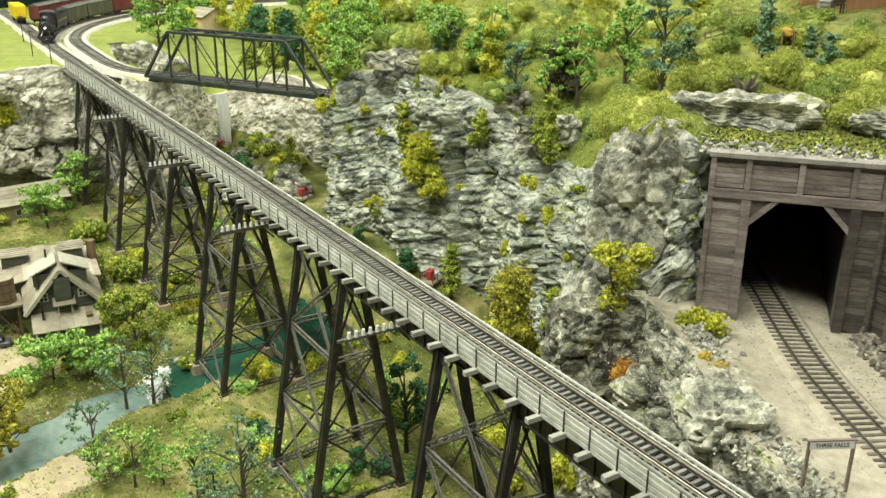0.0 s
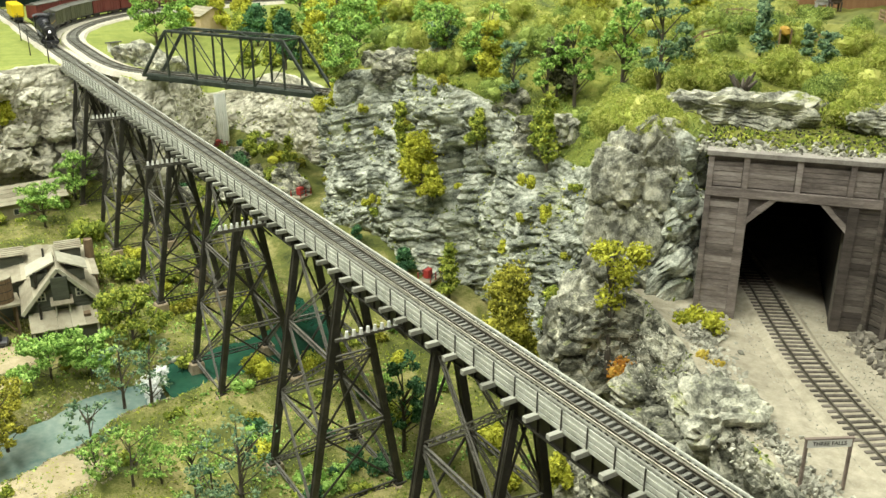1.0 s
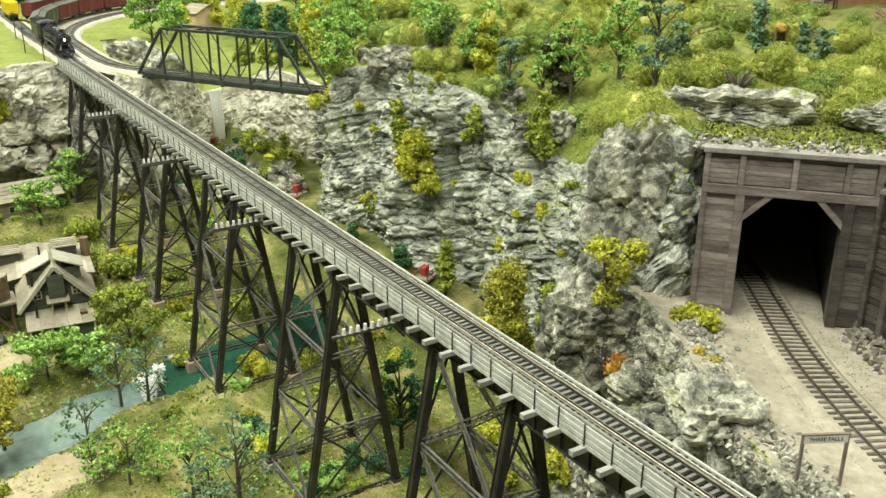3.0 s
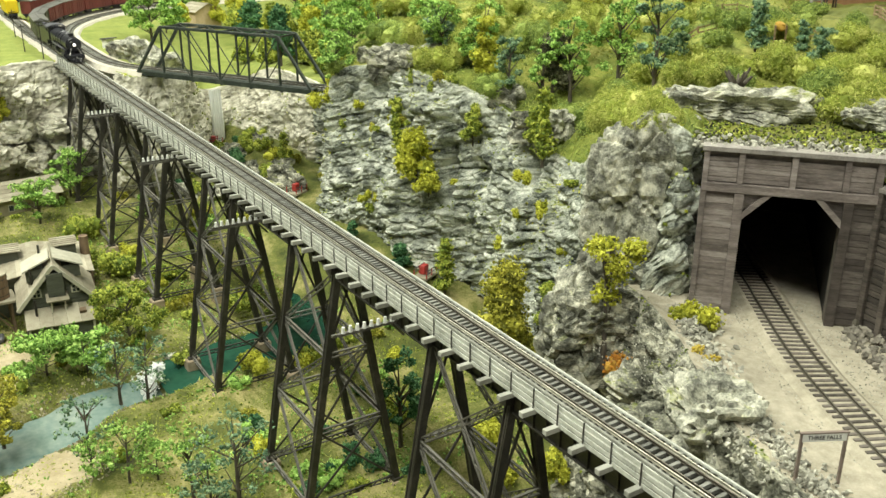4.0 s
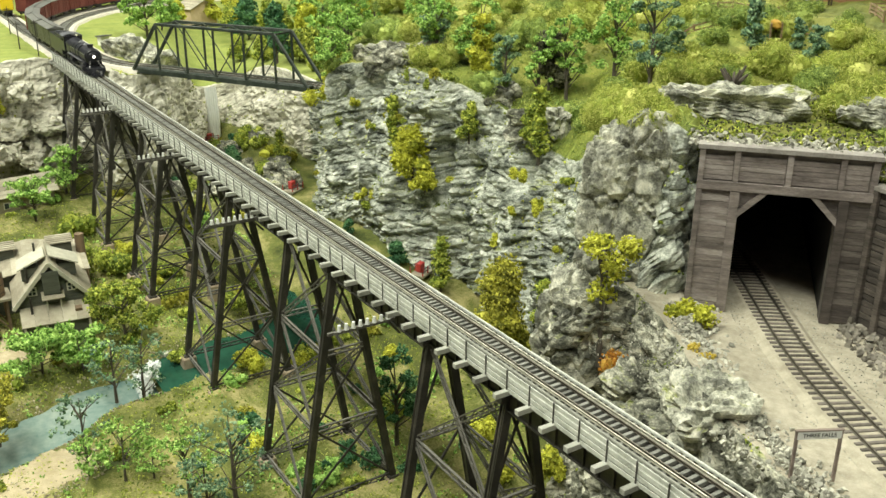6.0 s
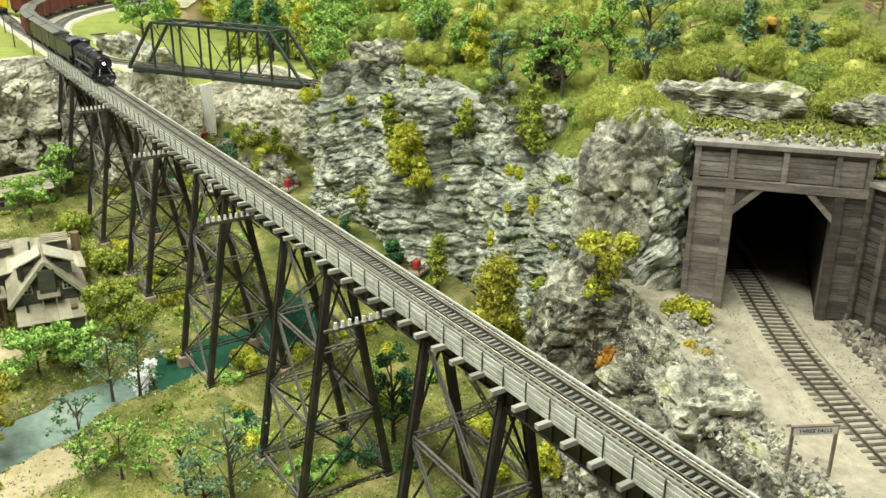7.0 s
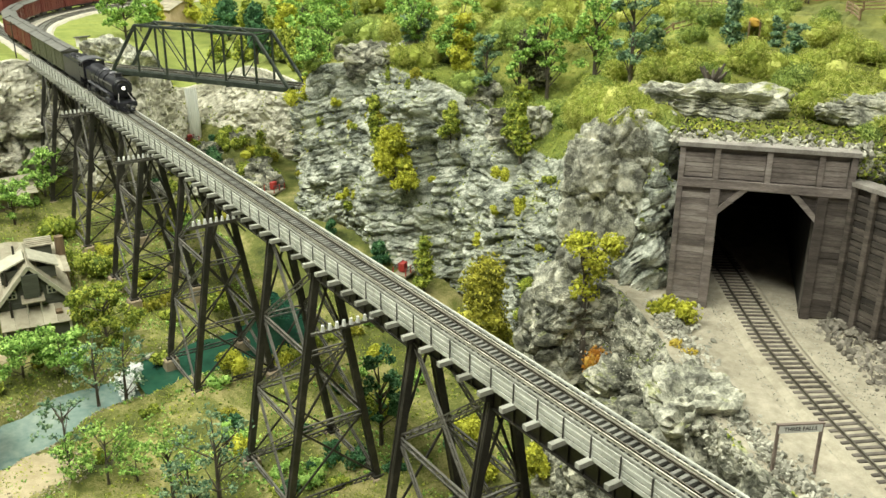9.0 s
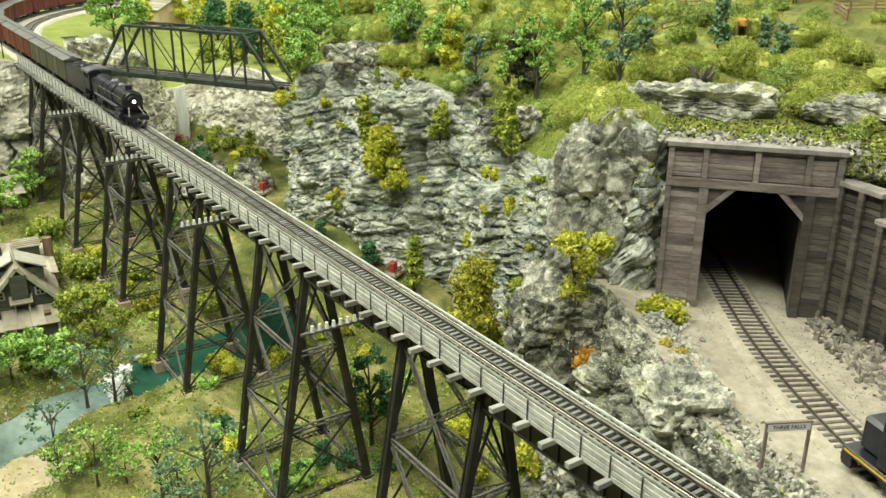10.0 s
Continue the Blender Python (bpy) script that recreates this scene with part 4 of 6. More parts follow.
def motions():
    """All that moves: the steam train over the viaduct, the diesel beside the tunnel."""
    times = [k * 0.5 for k in range(21)]
    offs = [(steam, 118), (tender, 291)] + [(c, 431 + 146 * i) for i, c in enumerate(cars)]
    for ob, off in offs:
        walk(ob, [(t, along(MAIN, S_ORIGIN + front_x(t) + off, 0, True)) for t in times])
    for d, x in steam_drivers:
        rows = []
        for k in range(101):
            t = k * 0.1
            rows.append((t, Matrix.Translation((x * MM, 0, 10.2 * MM)) @ Matrix.Rotation((2131 - front_x(t)) / 11.1, 4, "Y")))
        walk(d, rows)
    walk(diesel, [(t, along(TUNNEL, DIESEL_END - 205 * (10 - t) if t > 6 else DIESEL_END - 820, -12)) for t in times])


# ---- waterfall, weir, rocks ----
FOAM = surf("white_water", [(0.78, 0.80, 0.80), (0.93, 0.94, 0.93)], 40, 0.35, 0.5, fine=300, stretch=(2, 2, 0.3), spread=0.5)


def cascade(name, label, x, y, z0, z1, w, turn, lean=4):
    t = thing(name, label, "waterfall", (x, y, z1), turn=turn)
    for k in range(5):
        V, n = [], 14
        u = (k - 2) / 2 * w * 0.4
        for i in range(n):
            s = i / (n - 1)
            for v in (-1, 0, 1):
                V.append((-lean * s * (2 - s) - 2 * (1 - v * v) - random.uniform(0, 1.2), u + v * w * 0.15 * (1 + 0.3 * s) + random.uniform(-1, 1), (z0 - z1) * s))
        F = [(i * 3 + j, i * 3 + j + 1, i * 3 + j + 4, i * 3 + j + 3) for i in range(n - 1) for j in range(2)]
        V2 = [(a + 3, b, c) for a, b, c in V]
        m = len(V)
        F += [tuple(i + m for i in f[::-1]) for f in F] + [(i * 3, i * 3 + 3, i * 3 + 3 + m, i * 3 + m) for i in range(n - 1)] + [(i * 3 + 2 + m, i * 3 + 5 + m, i * 3 + 5, i * 3 + 2) for i in range(n - 1)]
        from_np("strand", V + V2, F, FOAM, t, smooth=True)
    return t


cascade("waterfall", "white waterfall dropping from the far cliff", 1752, -283, -205, -86, 24, 8)
rw = np.random.RandomState(8)
q = rw.rand(700)
P = np.stack([886 + rw.normal(0, 1, 700) * (3 + 15 * q) - 10 * q, 104 + 26 * q + rw.normal(0, 3, 700), -271 - 29 * q + rw.rand(700) * 3], 1)
SPRAY = P


def stone_mesh(size, seed, sub=2, flat=0.75):
    """A broken rock: boxy, with cracked blocks and fine chips in true size."""
    rnd = random.Random(seed)
    bm = bmesh.new()
    bmesh.ops.create_icosphere(bm, subdivisions=sub, radius=1)
    o = Vector((rnd.uniform(0, 99), rnd.uniform(0, 99), rnd.uniform(0, 99)))
    sc = Vector((size[0] / 2, size[1] / 2, size[2] / 2))
    g = min(1.0, min(size) / 34)
    for v in bm.verts:
        p = v.co.copy()
        c = [max(-flat, min(flat, a)) / flat for a in p]
        co = Vector((c[0] * sc.x, c[1] * sc.y, c[2] * sc.z)) * (0.95 + 0.26 * noise.noise(p * 1.4 + o))
        tall = size[2] > 120
        d, pts = noise.voronoi(Vector((co.x / 30, co.y / 30, co.z / (56 if tall else 18))) + o)
        k = (3 if tall else 8) * noise.noise(pts[0] * 5) - 6 * max(0, 1 - (d[1] - d[0]) * 10)
        f1, c1 = facet(co / (46 if tall else 24) + o)
        k += (9 if tall else 13) * f1 - 5 * c1
        if tall:
            k += 4 * noise.fractal(co / 24 + o, 0.9, 2.1, 4) + 1.5 * noise.fractal(co / 5 + o, 0.8, 2.2, 3)
        else:
            f2, c2 = facet(co / 8 + o)
            k += 3.2 * f2 - c2 + 1.4 * noise.fractal(co / 7 + o, 0.9, 2.1, 3)
        v.co = co + p * k * g
    return bm


def rock(label, at, size, seed, mt, turn=0, sub=3, name="boulder"):
    o = part(name, stone_mesh(size, seed, sub), mt)
    o.matrix_basis = pose(at[0] * MM, at[1] * MM, at[2] * MM, random.uniform(-5, 5), random.uniform(-5, 5), turn)
    return tagged(o, label, "rock")


rock("long pale weathered rock ledge above the tunnel mouth", (318, -292, 136), (124, 52, 30), 3, PALEROCK, -139, 5, "rock_ledge")
rock("pale rock ledge in the hillside grass", (218, -362, 138), (84, 46, 26), 8, PALEROCK, -139, 5, "rock_ledge")
rock("overhanging grey boulder at the shelf edge", (150, -96, -27), (88, 60, 42), 12, PALEROCK, -32, 5)
rock("grey boulder below the shelf edge", (176, -68, -52), (56, 44, 38), 17, ROCK, 40, 5)
rock("grey boulder below the shelf edge", (205, -92, -45), (50, 44, 46), 23, ROCK, 0, 5)
rock("leaning grey rock slab beside the cleft", (366, -156, -78), (52, 56, 146), 31, PALEROCK, 30, 5)
rock("tall cream-grey rock face with dark cracks beside the tunnel", (338, -208, 50), (106, 54, 164), 29, PALEROCK, -139, 6, "tall_rock")
rock("grey rock shoulder below the tall rock", (330, -152, -60), (80, 60, 90), 37, ROCK, 60, 5)
rock("pale rounded rock outcrop beside the branch track", (1790, -125, -2), (120, 60, 66), 41, PALEROCK, 20, 4)
rock("pale outcrop beside the branch track", (1720, -160, -22), (90, 60, 60), 43, PALEROCK, 20, 4)
rock("grey rock outcrop on the cliff top", (1098, -352, 58), (86, 60, 60), 47, ROCK, 30, 4)
rock("grey rock outcrop on the cliff top", (1030, -372, 74), (70, 50, 44), 53, ROCK, 30, 4)
rock("pale boulder on the cliff top", (1010, -356, 78), (34, 30, 26), 54, PALEROCK, 30, 4)
rock("grey boulder on the hillside", (815, -402, 40), (44, 40, 46), 59, ROCK, 30, 4)
rock("grey boulder on the hillside", (735, -380, 22), (50, 40, 40), 61, ROCK, 30, 4)
rock("pale boulder on the hillside", (700, -400, 30), (50, 36, 36), 67, PALEROCK, 10, 4)
for k in range(22):
    rock("tan boulder heaped below the far bank", (1775 + random.uniform(-40, 15), 40 + k * 14 + random.uniform(-8, 8), random.uniform(-200, -30)), [random.uniform(34, 70) for _ in range(2)] + [random.uniform(24, 44)], 70 + k, FARROCK, random.uniform(0, 180), 4)


def scatter_stones(name, label, spots, lo, hi, mt, seed):
    """Loose stones as one heap, each with its own faces."""
    rnd = np.random.RandomState(seed)
    base = np.array([(1, 0, 0), (-1, 0, 0), (0, 1, 0), (0, -1, 0), (0, 0, 1), (0, 0, -1), (0.7, 0.7, 0.5), (-0.7, 0.6, -0.5)], float)
    faces = np.array([(0, 6, 4), (6, 2, 4), (2, 1, 4), (1, 3, 4), (3, 0, 4), (6, 0, 5), (2, 6, 5), (1, 7, 5), (2, 7, 1), (2, 5, 7), (3, 1, 5), (0, 3, 5)])
    V, F = [], []
    for i, p in enumerate(spots):
        q = np.linalg.qr(rnd.randn(3, 3))[0]
        s = rnd.uniform(lo, hi) * np.array([rnd.uniform(0.6, 1.3), rnd.uniform(0.5, 1), rnd.uniform(0.35, 0.8)])
        V.append((base + rnd.uniform(-0.2, 0.2, base.shape)) * s @ q + np.array(p))
        F.append(faces + i * 8)
    return tagged(from_np(name, np.vstack(V), np.vstack(F), mt), label, "stones", kind="stuff")


RUBBLE = surf("broken_rubble", [(0.18, 0.175, 0.145), (0.60, 0.585, 0.50)], 60, 0.9, 0.4, fine=500, per=0.6, island=True, spread=0.6)
DARKRUBBLE = surf("brown_rubble", [(0.11, 0.098, 0.08), (0.36, 0.33, 0.28)], 60, 0.9, 0.4, fine=500, per=0.6, island=True, spread=0.6)
ca, sa = math.cos(radians(-139)), math.sin(radians(-139))
R_ = np.random.RandomState(5)
spots = []
for k in range(420):
    u, v = R_.uniform(-78, 75), abs(R_.normal(0, 12)) + 3
    spots.append((216 + ca * u - sa * v, -242.5 + sa * u + ca * v, 121 + 0.16 * v + R_.uniform(0, 2)))
scatter_stones("loose_stones", "loose grey stones heaped behind the portal cap", spots, 1.2, 4.0, RUBBLE, 1)
spots = []
wx, wy = math.cos(radians(172)), math.sin(radians(172))
for k in range(900):
    v = R_.uniform(4, 240)
    d = 2 + R_.rand() ** 1.5 * min(62, 16 + 0.42 * v)
    x, y = 170 + wx * v + wy * d, -282.5 + wy * v - wx * d
    if np.min(np.hypot(TUNNEL.p[:, 0] - x, TUNNEL.p[:, 1] - y)) > 26:
        spots.append((x, y, -17.5 + max(0, (16 - d) * 0.45) * R_.uniform(0.4, 1)))
scatter_stones("loose_stones", "brown broken stones along the foot of the retaining wall", spots, 0.7, 4.4, DARKRUBBLE, 2)
spots = []
EDGE = Way([(-120, -56), (24, -70), (84, -90), (148, -118), (218, -166), (258, -205)])
for k in range(3800):
    s, v = R_.uniform(0, EDGE.length), R_.normal(0, 13)
    p, a = EDGE.at(s), EDGE.heading(s)
    v = abs(v) * 1.3 if R_.rand() < 0.8 else v * 0.5
    spots.append((p[0] - math.sin(a) * v, p[1] + math.cos(a) * v, -16.5 + max(0, 5 - abs(v - 10) * 0.2) * R_.uniform(0.2, 1.2)))
scatter_stones("loose_stones", "pale broken stones spilling over the shelf edge", spots, 0.6, 3.2, RUBBLE, 3)

spots = []
while len(spots) < 5200:
    x, y = R_.uniform(-60, 260), R_.uniform(-290, -70)
    d = np.min(np.hypot(TUNNEL.p[:, 0] - x, TUNNEL.p[:, 1] - y))
    if d > 17:
        spots.append((x, y, -17.8))
scatter_stones("ballast_grains", "loose pale ballast grains over the track shelf", spots, 0.3, 0.95, RUBBLE, 4)

# sandy banks beside the river
SAND = surf("tan_sand", [(0.36, 0.29, 0.17), (0.60, 0.51, 0.35)], 40, 0.95, 0.5, fine=700, spread=0.5)
for cx, cy, r in ((732, 266, 54), (700, 340, 60), (1052, 275, 48), (960, 290, 36)):
    V, F = [(cx, cy, valley_z(cx, cy) + 1.4)], []
    for ring in range(1, 7):
        for k in range(28):
            a = k * math.pi / 14
            q = r * ring / 6 * (1 + 0.35 * noise.noise(Vector((cx + 2 * math.cos(a), cy + 2 * math.sin(a), 7))))
            x, y = cx + q * math.cos(a), cy + q * math.sin(a)
            V.append((x, y, valley_z(x, y) + (1.4 if ring < 5 else 0.5 if ring == 5 else -2)))
    for k in range(28):
        F.append((0, 1 + k, 1 + (k + 1) % 28))
        for ring in range(5):
            F.append((1 + ring * 28 + k, 1 + (ring + 1) * 28 + k, 1 + (ring + 1) * 28 + (k + 1) % 28, 1 + ring * 28 + (k + 1) % 28))
    me = bpy.data.meshes.new("ground_sand")
    me.from_pydata([tuple(c * MM for c in v) for v in V], [], F)
    tagged(link("ground_sand", me, SAND), "tan sandy bank beside the river", "sand", kind="structure")

BANKSTONE = surf("bank_pebbles", [(0.20, 0.17, 0.11), (0.52, 0.46, 0.34)], 60, 0.9, 0.3, fine=500, per=0.6, island=True, spread=0.6)
spots = []
while len(spots) < 2600:
    x, y = R_.uniform(600, 1150), R_.uniform(-60, 440)
    d = river_distance(x, y)
    if 34 < d < 60 or (36 < math.hypot(x - 732, y - 266) < 66) or (34 < math.hypot(x - 1052, y - 275) < 60):
        spots.append((x, y, valley_z(x, y) + R_.uniform(-0.4, 0.8)))
scatter_stones("bank_pebbles", "tan pebbles and clods along the river banks", spots, 0.5, 2.6, BANKSTONE, 6)

# ---- greenery ----
def leafmat(name, a, b, c):
    return surf(name, [a, b, c], 60, 0.9, 0.0, fine=400, spread=0.7, per=0.8, island=True)


LEAF_YELLOW = leafmat("yellow_green_foam", (0.227, 0.253, 0.02), (0.48, 0.48, 0.04), (0.666, 0.666, 0.094))
LEAF_MOSS = leafmat("moss_green_foam", (0.094, 0.141, 0.018), (0.252, 0.314, 0.039), (0.533, 0.566, 0.094))
LEAF_GREEN = leafmat("fresh_green_foam", (0.09, 0.195, 0.03), (0.255, 0.45, 0.09), (0.54, 0.75, 0.21))
LEAF_TEAL = leafmat("blue_green_foam", (0.055, 0.12, 0.07), (0.155, 0.27, 0.155), (0.34, 0.46, 0.26))
LEAF_DARK = leafmat("dark_green_foam", (0.017, 0.065, 0.026), (0.044, 0.146, 0.058), (0.131, 0.277, 0.117))
LEAF_OCHRE = leafmat("ochre_olive_foam", (0.13, 0.135, 0.014), (0.31, 0.30, 0.03), (0.55, 0.52, 0.07))
LEAF_ORANGE = leafmat("orange_foam", (0.292, 0.112, 0.013), (0.494, 0.213, 0.022), (0.561, 0.337, 0.056))
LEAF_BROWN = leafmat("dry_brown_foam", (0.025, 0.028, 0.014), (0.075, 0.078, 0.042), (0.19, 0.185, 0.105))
FUZZ = leafmat("fuzzy_lime_fibre", (0.183, 0.232, 0.031), (0.391, 0.452, 0.073), (0.6, 0.6, 0.183))
FUZZ2 = leafmat("fuzzy_green_fibre", (0.117, 0.182, 0.039), (0.274, 0.364, 0.078), (0.494, 0.573, 0.157))
BARK = surf("grey_brown_bark", [(0.06, 0.05, 0.04), (0.16, 0.135, 0.11)], 90, 0.9, 0.5, stretch=(2, 2, 0.5))
OCT = np.array([(1, 0, 0), (-1, 0, 0), (0, 1, 0), (0, -1, 0), (0, 0, 1), (0, 0, -1)], float)
OCTF = np.array([(0, 2, 4), (2, 1, 4), (1, 3, 4), (3, 0, 4), (2, 0, 5), (1, 2, 5), (3, 1, 5), (0, 3, 5)])


bm = bmesh.new()
bmesh.ops.create_icosphere(bm, subdivisions=2, radius=1)
bm.verts.index_update()
BALL, BALLF = np.array([v.co[:] for v in bm.verts]), np.array([[v.index for v in f.verts] for f in bm.faces])
bm.free()


def flakes(P, size, rnd, shape=(1, 0.8, 0.45)):
    """Small crumpled tufts at the points P, as vertices and faces."""
    n = len(P)
    a = rnd.randn(n, 4)
    a /= np.linalg.norm(a, axis=1)[:, None]
    w, x, y, z = a.T
    Rm = np.stack([1 - 2 * (y * y + z * z), 2 * (x * y - z * w), 2 * (x * z + y * w), 2 * (x * y + z * w), 1 - 2 * (x * x + z * z), 2 * (y * z - x * w), 2 * (x * z - y * w), 2 * (y * z + x * w), 1 - 2 * (x * x + y * y)], 1).reshape(n, 3, 3)
    s = (size * rnd.uniform(0.5, 1.5, n))[:, None, None]
    base = OCT[None] * np.array(shape) * rnd.uniform(0.6, 1.4, (n, 6, 1)) * s
    V = np.einsum("nij,nkj->nki", Rm, base) + np.asarray(P)[:, None]
    F = OCTF[None] + (np.arange(n) * 6)[:, None, None]
    return V.reshape(-1, 3), F.reshape(-1, 3)


fall = thing("cascade", "small white cascade foaming over the weir between pools", "waterfall", (0, 0, 0))
from_np("spray", *flakes(SPRAY, 2.6, rw, (1, 0.7, 0.6)), FOAM, fall)


def ball(n, rnd, e=0.45):
    d = rnd.randn(n, 3)
    d /= np.linalg.norm(d, axis=1)[:, None]
    return d * (rnd.rand(n, 1) ** e)


def plant(name, label, at, h, w, mat_, kind, seed, size=2.2, dens=1.0):
    rnd = np.random.RandomState(seed)
    cat_ = "tree" if "tree" in name else "shrub"
    t = thing(name, label, cat_, at)
    if kind == "airy":
        n = int((20 + w / 5) * min(1.0, dens + 0.25))
        cz = h * (0.27 + 0.67 * rnd.rand(n))
        rad = w / 2 * np.sqrt(rnd.rand(n)) * (1.05 - 0.55 * abs(cz / h - 0.55))
        an = rnd.rand(n) * 6.283
        C = np.stack([rad * np.cos(an), rad * np.sin(an), cz], 1)
        P = np.vstack([c + ball(int(42 * dens), rnd) * np.array([w * 0.14, w * 0.14, w * 0.085]) * rnd.uniform(0.6, 1.25) for c in C])
    elif kind == "dense":
        n = 10 + int(h / 8)
        cz = h * (0.22 + 0.68 * rnd.rand(n))
        rad = w * 0.36 * np.sqrt(rnd.rand(n)) * np.clip(1.25 - cz / h, 0.3, 1)
        an = rnd.rand(n) * 6.283
        C = np.stack([rad * np.cos(an), rad * np.sin(an), cz], 1)
        P = np.vstack([c + ball(int(120 * dens), rnd) * np.array([w * 0.22, w * 0.22, w * 0.2]) * rnd.uniform(0.7, 1.15) for c in C])
    elif kind == "column":
        n = 9 + int(h / 9)
        cz = h * (0.15 + 0.8 * (np.arange(n) + rnd.rand(n) * 0.6) / n)
        rad = w * 0.26 * rnd.rand(n)
        an = rnd.rand(n) * 6.283
        C = np.stack([rad * np.cos(an), rad * np.sin(an), cz], 1)
        P = np.vstack([c + ball(int(55 * dens), rnd) * np.array([w * 0.27, w * 0.27, h * 0.07]) * rnd.uniform(0.6, 1.2) * (1.25 - 0.6 * c[2] / h) for c in C])
    elif kind == "flat":
        C = np.array([(rnd.uniform(-0.4, 0.4) * w, rnd.uniform(-0.4, 0.4) * w, h * rnd.uniform(0.83, 0.96)) for _ in range(13)] + [(rnd.uniform(-0.2, 0.2) * w, rnd.uniform(-0.2, 0.2) * w, h * rnd.uniform(0.5, 0.8)) for _ in range(7)])
        P = np.vstack([c + ball(int(60 * dens), rnd) * np.array([w * 0.17, w * 0.17, h * 0.06]) for c in C])
    else:
        n = max(4, int(w / 8))
        C = np.stack([rnd.uniform(-0.32, 0.32, n) * w, rnd.uniform(-0.32, 0.32, n) * w, h * rnd.uniform(0.25, 0.62, n)], 1)
        full = mat_ in (FUZZ, FUZZ2)
        P = np.vstack([c + ball(int((190 if full else 120) * dens), rnd, 0.22 if full else 0.4) * np.array([w * 0.24, w * 0.24, h * 0.4]) * rnd.uniform(0.7, 1.1) for c in C])
        P[:, 2] = np.maximum(P[:, 2], 0.3)
    fuzz = mat_ in (FUZZ, FUZZ2)
    V, F = flakes(P, size, rnd, (1.9, 0.28, 0.22) if fuzz else (1, 0.8, 0.45))
    # a lumpy heart in every clump gives the foam its body
    rad = {"airy": (w * 0.03, w * 0.02), "dense": (w * 0.12, w * 0.11), "column": (w * 0.11, h * 0.035), "flat": (w * 0.06, h * 0.02), "bush": (w * 0.13, h * 0.24)}[kind]
    for c in C:
        b = BALL * rnd.uniform(0.75, 1.25, (len(BALL), 1)) * np.array([rad[0], rad[0], rad[1]]) * rnd.uniform(0.8, 1.15) + c
        if kind == "bush":
            b[:, 2] = np.maximum(b[:, 2], -1)
        F = np.vstack([F, BALLF + len(V)])
        V = np.vstack([V, b])
    from_np("crown" if cat_ == "tree" else "foliage", V, F, mat_, t)
    if cat_ == "tree":
        bm = bmesh.new()
        r0 = max(1.1, h * 0.022)
        lean = rnd.uniform(-0.06, 0.06, 2) * h
        pts = [Vector((lean[0] * s * s, lean[1] * s * s, h * 0.92 * s - 2)) for s in np.linspace(0, 1, 6)]
        for i in range(5):
            tube(bm, pts[i], pts[i + 1], r0 * (1.15 - 0.2 * i), r0 * (0.95 - 0.2 * i), 7)
        part("trunk", bm, BARK, t)
        for c in C[:: 2 if kind in ("airy", "flat") else 5]:
            s = min(0.8, max(0.12, (c[2] / h - 0.18)))
            k = min(4, int(s * 5))
            q = pts[k].lerp(pts[k + 1], s * 5 - k)
            part("limb", one(tube, q, Vector(c), r0 * 0.42, r0 * 0.15, 5), BARK, t)
    return t


sd_ = [100]


bpy.context.view_layer.update()


def far_z(x, y):
    """The height of the far bank's ground."""
    hit, p, n, i = bpy.data.objects["cliff_far"].ray_cast(Vector((x * MM, y * MM, 1.0)), Vector((0, 0, -1)))
    return p.z * 1000 if hit else -12


def grow(rows, name, label, mat_, kind, size=2.2, dens=1.0, ground=None):
    for x, y, z, h, w in rows:
        z = ground(x, y) if ground else z
        sd_[0] += 1
        plant(name, label, (x, y, z - 1), h, w, mat_, kind, sd_[0], size, dens)


# on the cliffs and the hill
grow([(935, -322, -98, 90, 80), (905, -325, -110, 40, 50)], "leafy_tree", "yellow-green bushy tree growing from a cliff ledge", LEAF_YELLOW, "dense", 2.4)
grow([(985, -318, -82, 112, 38), (668, -352, -10, 104, 38)], "slender_tree", "slender moss-green tree on the cliff", LEAF_MOSS, "column", 2.1)
grow([(306, -140, -74, 124, 56)], "flat_topped_tree", "flat-topped yellow-green tree with a thin bare trunk", LEAF_YELLOW, "flat", 1.7)
grow([(566, -230, -262, 186, 92), (606, -248, -258, 140, 64)], "broad_tree", "dense ochre-green conical tree behind the viaduct", LEAF_OCHRE, "dense", 2.2, 1.5)
grow([(487, -226, -240, 132, 42)], "dark_tree", "dark olive tree in the rock cleft", LEAF_BROWN, "column", 1.9, 1.3)
grow([(484, -222, -140, 62, 36)], "slender_tree", "moss-green bushy top in the rock cleft", LEAF_MOSS, "dense", 1.9)
grow([(846, -318, -250, 92, 52), (1440, -312, -190, 72, 40)], "slender_tree", "moss-green tree at the foot of the cliff", LEAF_MOSS, "column", 2.2, 1.3)
grow([(940, -295, -236, 42, 38), (1055, -270, -214, 30, 22)], "small_tree", "small dark green tree at the foot of the cliff", LEAF_DARK, "dense", 2.0)
grow([(685, -488, 62, 135, 74), (760, -470, 44, 120, 56)], "tall_tree", "tall green tree with a bare dark trunk on the hill", LEAF_GREEN, "airy", 2.2)
grow([(462, -330, 124, 104, 56)], "tall_tree", "tall dark teal tree on the hill edge", LEAF_TEAL, "airy", 1.9, 1.3)
grow([(790, -462, 42, 96, 62)], "dry_tree", "dark dry brown bushy tree on the hill", LEAF_BROWN, "dense", 2.1, 1.2)
grow([(817, -405, 40, 96, 40), (1005, -405, 80, 70, 46)], "tall_tree", "slim blue-green tree above the cliff", LEAF_TEAL, "airy", 2.0, 1.2)
